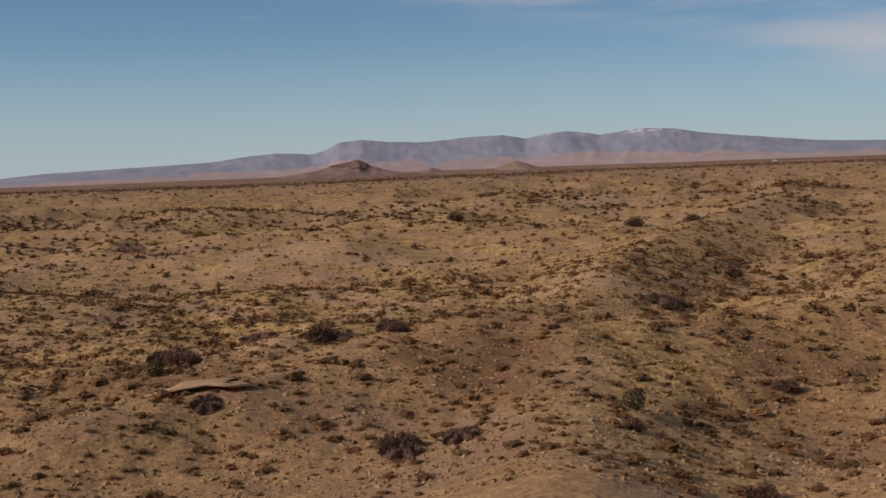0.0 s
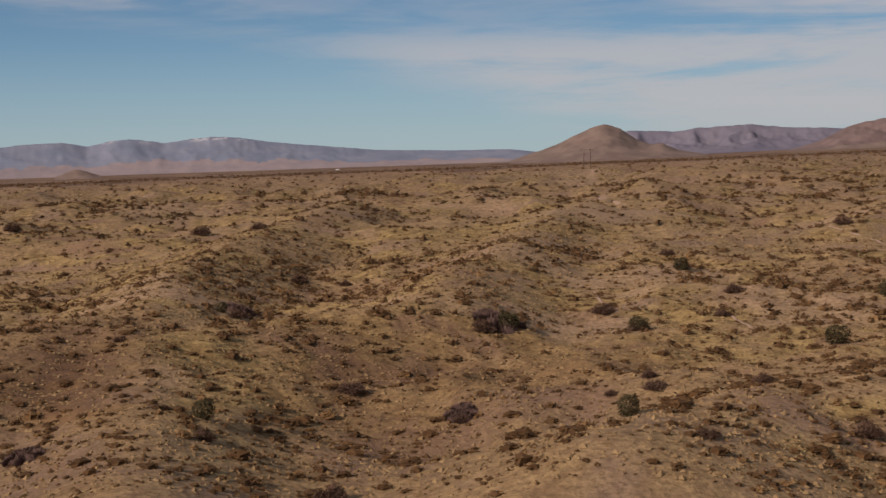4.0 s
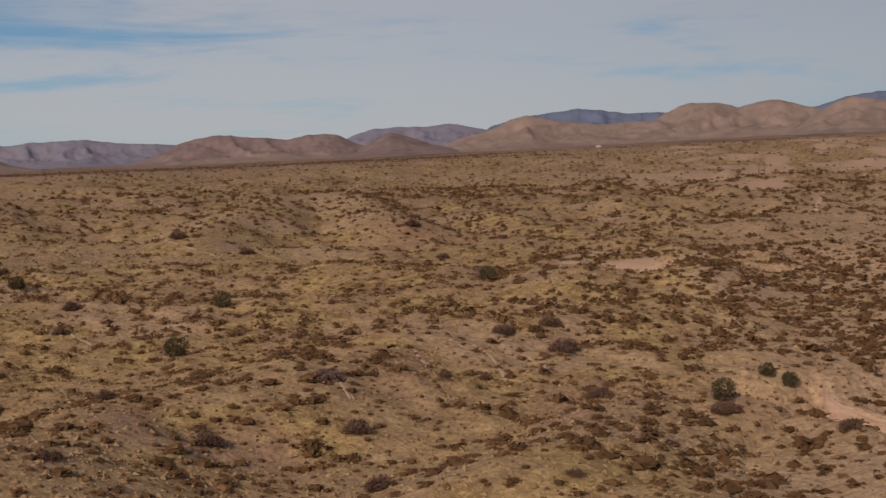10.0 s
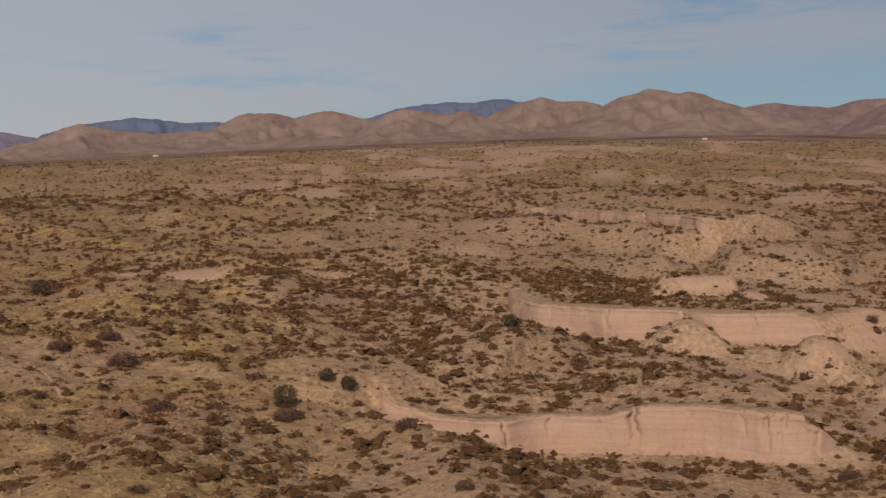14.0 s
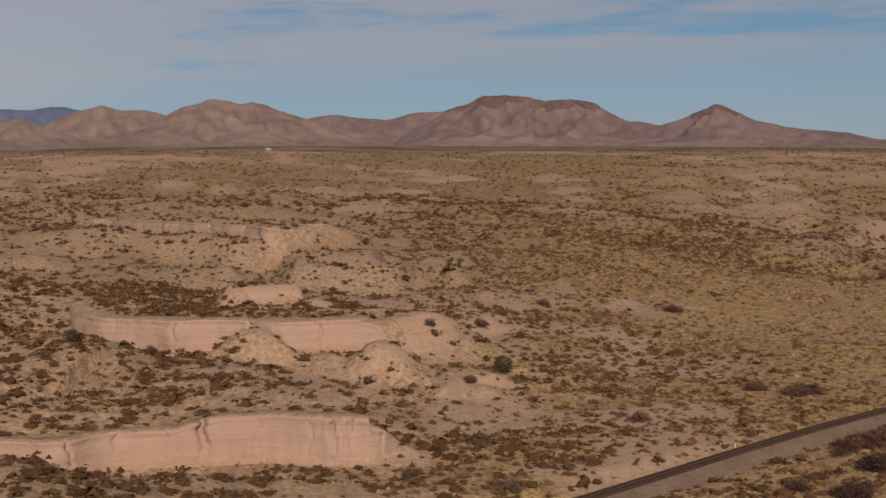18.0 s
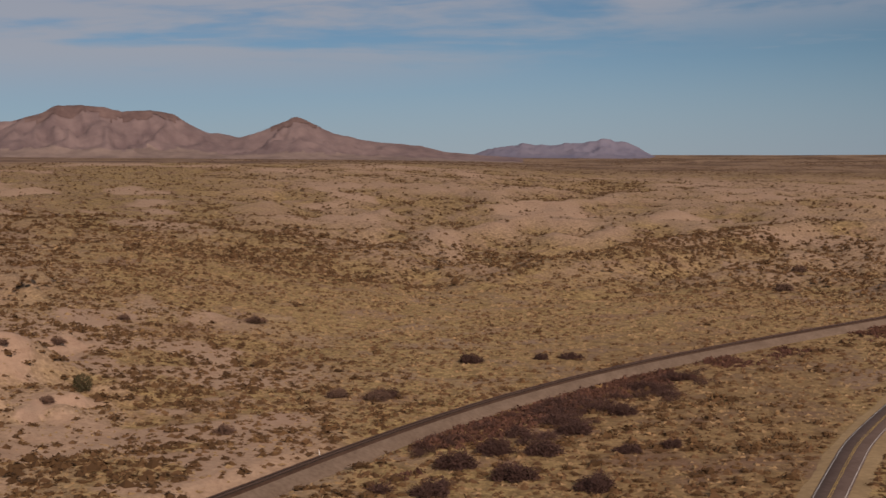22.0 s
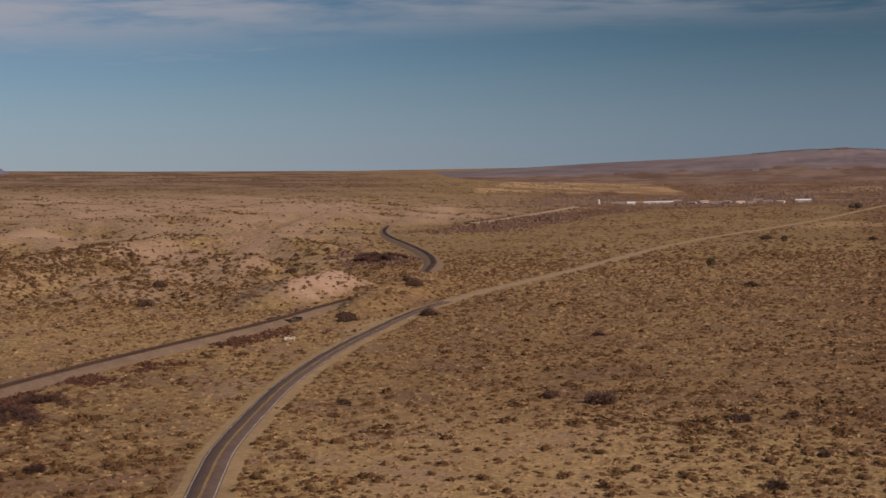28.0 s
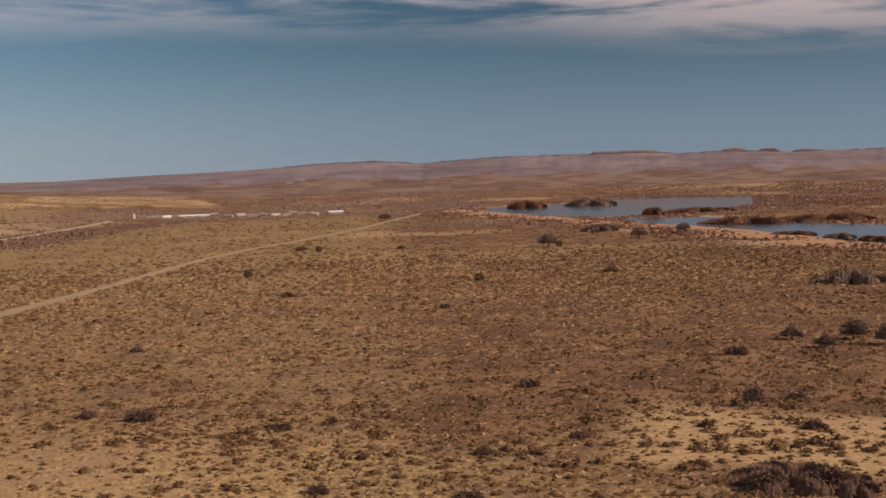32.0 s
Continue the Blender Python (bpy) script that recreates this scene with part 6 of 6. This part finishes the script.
tank_x, tank_y = polar(130.04, 2560)
tank = thing("water_tank", tank_x, tank_y, height_at(tank_x, tank_y), 0, "slim white water tank near the village", "tank")
bm = bmesh.new()
bmesh.ops.create_cone(bm, cap_ends=True, segments=16, radius1=2.2, radius2=2.2, depth=9.0, matrix=Matrix.Translation((0, 0, 4.4)))
part("drum", bm, PALE_WALL, tank)
bm = bmesh.new()
bmesh.ops.create_cone(bm, cap_ends=True, segments=16, radius1=2.35, radius2=0.3, depth=1.0, matrix=Matrix.Translation((0, 0, 9.4)))
part("roof", bm, WHITE_ROOF, tank)


# ---- power poles, gate, marker post, bridge, ledge ----
def pylon(heading, r, tall, gap, label):
    x, y = polar(heading, r)
    ob = thing("power_pole", x, y, height_at(x, y), -heading, label, "power pole", "power line poles")
    for off in (-gap / 2, gap / 2):
        bm = bmesh.new()
        bmesh.ops.create_cone(bm, cap_ends=True, segments=8, radius1=0.38, radius2=0.24, depth=tall + 1, matrix=Matrix.Translation((off, 0, tall / 2 - 0.5)))
        part("pole", bm, BARK, ob)
    bm = bmesh.new()
    box(bm, -gap * 0.95, gap * 0.95, -0.15, 0.15, tall - 3.2, tall - 2.8)
    arm = part("crossarm", bm, BARK, ob)
    for off in (-0.9, 0.0, 0.9):
        bm = bmesh.new()
        bmesh.ops.create_cone(bm, cap_ends=True, segments=8, radius1=0.12, radius2=0.12, depth=1.2, matrix=Matrix.Translation((off * gap, 0, tall - 3.8)))
        part("insulator", bm, WINDOW, arm)


pylon(23.75, 1500, 25.0, 7.0, "tall wooden two-legged power pole on a ridge")
pylon(57.61, 1180, 15.0, 4.5, "wooden two-legged power pole on the upland")

gx0, gy0 = polar(117.17, 572)
gate = thing("pipe_gate", gx0, gy0, height_at(gx0, gy0) + 0.02, -100, "white metal pipe gate beside the road turnout", "gate")
for off in (-2.0, 2.0):
    bm = bmesh.new()
    box(bm, off - 0.12, off + 0.12, -0.12, 0.12, -0.2, 1.4)
    part("post", bm, WHITE_LINE, gate)
for up in (0.45, 0.8, 1.15):
    bm = bmesh.new()
    box(bm, -1.9, 1.9, -0.05, 0.05, up, up + 0.14)
    part("bar", bm, WHITE_LINE, gate)

px, py = polar(92.27, 333)
marker = thing("marker_post", px, py, height_at(px, py), 0, "short white marker post beside the railway", "post")
bm = bmesh.new()
box(bm, -0.16, 0.16, -0.1, 0.1, -0.3, 1.5)
part("post", bm, WHITE_LINE, marker)
bm = bmesh.new()
box(bm, -0.2, 0.2, -0.13, 0.13, 1.5, 1.62)
part("cap", bm, STEEL, marker)

bx, by = 579, -292
bridge = thing("railway_bridge", bx, by, 0.0, -53.5, "short dark timber railway bridge over a wash", "bridge")
for off in (-5.6, 5.6):
    bm = bmesh.new()
    box(bm, off - 0.5, off + 0.5, -9.0, 3.0, -0.4, BANK - 0.5)
    part("abutment", bm, TIE, bridge)
bm = bmesh.new()
box(bm, -6.4, 6.4, -3.4, 3.4, BANK - 0.75, BANK - 0.30)
part("deck", bm, TIE, bridge)
for off in (-2.8, 0.0, 2.8):
    bm = bmesh.new()
    box(bm, off - 0.25, off + 0.25, -6.5, -2.9, -0.4, BANK - 0.76)
    part("trestle", bm, TIE, bridge)
# dark block added to stand for the shade under the bridge
bm = bmesh.new()
box(bm, -5.1, 5.1, -8.6, -3.5, -0.3, BANK - 1.4)
part("opening_shade", bm, TIE, bridge)

SANDSTONE = mottled("pale_sandstone", (0.235, 0.155, 0.098), (0.330, 0.228, 0.148), 1.2, 0.95, 0.1, 0.6)


LEDGE = ((-60, 268), (-54, 266), (-48, 266.5), (-42, 265), (-37, 268))


def ledge(line, profile, lift, swell, label):
    """An overhanging shelf of rock along a line."""
    nrm = normals(line)
    u = np.linspace(0, 1, len(line))
    taper = np.sqrt(np.clip(4 * u * (1 - u), 0, 1))
    lip = layered(line[:, 0], line[:, 1], 5, 181, 3) - 0.5
    base = ground_z(line[:, 0], line[:, 1])
    rings = []
    for off, up in profile:
        p = line + nrm * (off * (0.35 + 0.65 * taper) + lip * swell * (off > -5))[:, None]
        rings.append(np.column_stack([p, np.maximum(base, 0) + lift * taper + up]))
    m = len(profile)
    v = np.stack(rings, 1).reshape(-1, 3)
    i, j = np.meshgrid(np.arange(len(line) - 1), np.arange(m - 1), indexing="ij")
    f = np.stack([i * m + j, i * m + j + 1, (i + 1) * m + j + 1, (i + 1) * m + j], -1).reshape(-1, 4)
    tagged(new("rock_ledge", fast_mesh("rock_ledge", v, f, SANDSTONE, True)), label, "rock", "overhanging ledges")


ledge(curve_through(LEDGE, 0.8),
      ((-10.0, -0.3), (-5.0, 0.2), (0.0, 0.2), (1.5, 0.0), (1.4, -0.35), (-1.4, -0.6), (-2.2, -2.0)), 1.2, 1.5, "pale overhanging sandstone ledge on a slope")


# ---- clay cliffs ----
def clay_material():
    mat, nd, sh = material("pink_clay", 0.95, 0.08)
    p = place(nd)
    layer = nd.noise(nd.scaled(p, (0.03, 0.03, 1.1)), 1.0, 4.0, 0.55)
    tone = nd.mix(nd.step(layer, 0.3, 0.7), (0.345, 0.232, 0.165), (0.385, 0.268, 0.196))
    streak = nd.noise(nd.scaled(p, (0.9, 0.9, 0.06)), 1.0, 4.0, 0.6)
    tone = nd.mix(nd.step(streak, 0.52, 0.72, 0.0, 0.35), tone, (0.262, 0.168, 0.115))
    dust = nd.noise(p, 0.16, 4.0, 0.6)
    tone = nd.mix(nd.step(dust, 0.5, 0.7, 0.0, 0.6), tone, (0.372, 0.268, 0.196))
    nd.put(sh.inputs["Base Color"], tone)
    relief(nd, sh, nd.math("ADD", nd.math("MULTIPLY", nd.noise(p, 0.7, 5.0, 0.65), 1.6), layer), 0.5, 0.5)
    return mat


CLAY = clay_material()
# share of the height, share of the lean, how far the face may swell there
FACE = ((-0.10, -0.10, 0.1), (0.0, -0.05, 0.2), (0.07, 0.0, 0.5), (0.15, 0.05, 0.8), (0.24, 0.10, 1.0), (0.34, 0.16, 1.0), (0.44, 0.23, 1.0), (0.54, 0.30, 1.0), (0.64, 0.38, 0.9),
        (0.74, 0.48, 0.8), (0.83, 0.58, 0.7), (0.89, 0.66, 0.6), (0.93, 0.62, 0.6), (0.96, 0.60, 0.6), (1.0, 0.72, 0.5), (1.03, 1.0, 0.3))


def clay_cliff(index, lean, cracks, label, seed, keep=(0.0, 1.0)):
    """A steep eroded face before a bank: swells and ribs, narrow clefts and a ragged jutting brow."""
    points, foot, brow, front, behind, steep = CLIFFS[index]
    line = curve_through(points, 0.35)
    nrm = normals(line)
    nrm = nrm * np.sign((nrm * line).sum(1))[:, None]
    metres = np.concatenate([[0.0], np.cumsum(np.hypot(*np.diff(line, axis=0).T))])

    def shifted(out):
        p = line + nrm * out
        for q in range(2):
            p = line + nrm * (out - cliff_wave(p[:, 0], p[:, 1], steep))[:, None]
        return p

    high, low = shifted(steep * 1.25), shifted(-1.5)
    zt, zb = ground_z(high[:, 0], high[:, 1]), ground_z(low[:, 0], low[:, 1])
    tall = np.maximum(zt - zb, 0.1)
    share = metres / metres[-1]
    use = np.nonzero((tall > 1.3) & (share >= keep[0]) & (share <= keep[1]))[0]
    use = np.arange(use[0], use[-1] + 1)
    ends = np.sqrt(np.clip(np.minimum(use - use[0], use[-1] - use) / 20.0, 0, 1))
    m, t, b, h = metres[use], zt[use], zb[use], tall[use]
    rings = []
    for up, out, swell in FACE:
        z = b + h * up
        bulge = 3.2 * (layered(m, z * 0.7, 14, seed, 3) - 0.5) + 0.35 * (crests(m + 0.5 * z, z * 0.9, 6.5, seed + 5, 2) - 0.6)
        o = lean * h * out - swell * bulge
        for k, (where, wide, deep) in enumerate(cracks):
            bend = where * metres[-1] + 0.5 * np.sin(z * 0.9 + 2.1 * k) + 0.3 * np.sin(z * 2.7 + k)
            o = o + deep * np.exp(-((m - bend) / wide) ** 2) * min(1.0, 0.25 + up)
        o = o * ends + (1 - ends) * steep * 0.8
        if up > 0.85:
            o = o - 0.5 * (layered(m, m * 0, 3.0, seed + 9, 2) - 0.35) * (up < 1.0)
            z = z + 0.9 * (layered(m, m * 0, 6.0, seed + 11, 3) - 0.5) * (up < 1.0)
        p = shifted(0.0)[use] + nrm[use] * o[:, None]
        rings.append(np.column_stack([p, z]))
    for out, drop in ((steep * 0.9, 0.25), (steep * 1.35, 0.12), (steep * 1.6, -0.7)):
        p = shifted(out)[use]
        rings.append(np.column_stack([p, ground_z(p[:, 0], p[:, 1]) + drop if out > steep else t + drop * 0.3]))
    k = len(rings)
    v = np.stack(rings, 1).reshape(-1, 3)
    i, j = np.meshgrid(np.arange(len(use) - 1), np.arange(k - 1), indexing="ij")
    f = np.stack([i * k + j, i * k + j + 1, (i + 1) * k + j + 1, (i + 1) * k + j], -1).reshape(-1, 4)
    split = j.ravel() >= len(FACE) - 2
    ob = tagged(new("clay_cliff"), label, "cliff", "clay cliffs")
    for name, pick, mat, note in (("face", ~split, CLAY, "pale pink eroded clay face"), ("brow", split, EARTH, "grey-tan gravel crust above the face")):
        piece = new(name, fast_mesh(name, v, f[pick], mat, True, {"bare": np.ones(len(v))}))
        piece.parent = ob
        tagged(piece, note)
    return ob


clay_cliff(0, 0.22, ((0.36, 0.35, 1.2), (0.45, 0.3, 0.9), (0.53, 0.25, 0.7), (0.60, 0.8, 3.0), (0.70, 0.3, 0.5), (0.80, 0.35, 0.7), (0.845, 0.5, 1.6), (0.87, 0.4, 1.2), (0.93, 0.3, 0.5)),
           "long pale clay cliff with clefts and shrubs at its foot", 701, (0.05, 1.0))
clay_cliff(1, 0.30, ((0.36, 0.3, 0.4), (0.47, 0.25, 0.5), (0.60, 0.5, 1.2), (0.72, 0.4, 0.9), (0.84, 0.5, 1.0)), "pale clay cliff below a gravel bench, broken at one end", 721)
clay_cliff(4, 0.35, ((0.30, 0.6, 1.0), (0.48, 0.5, 0.8), (0.66, 0.6, 1.2), (0.82, 0.5, 0.8)), "low pale clay bank far up the slope", 741)
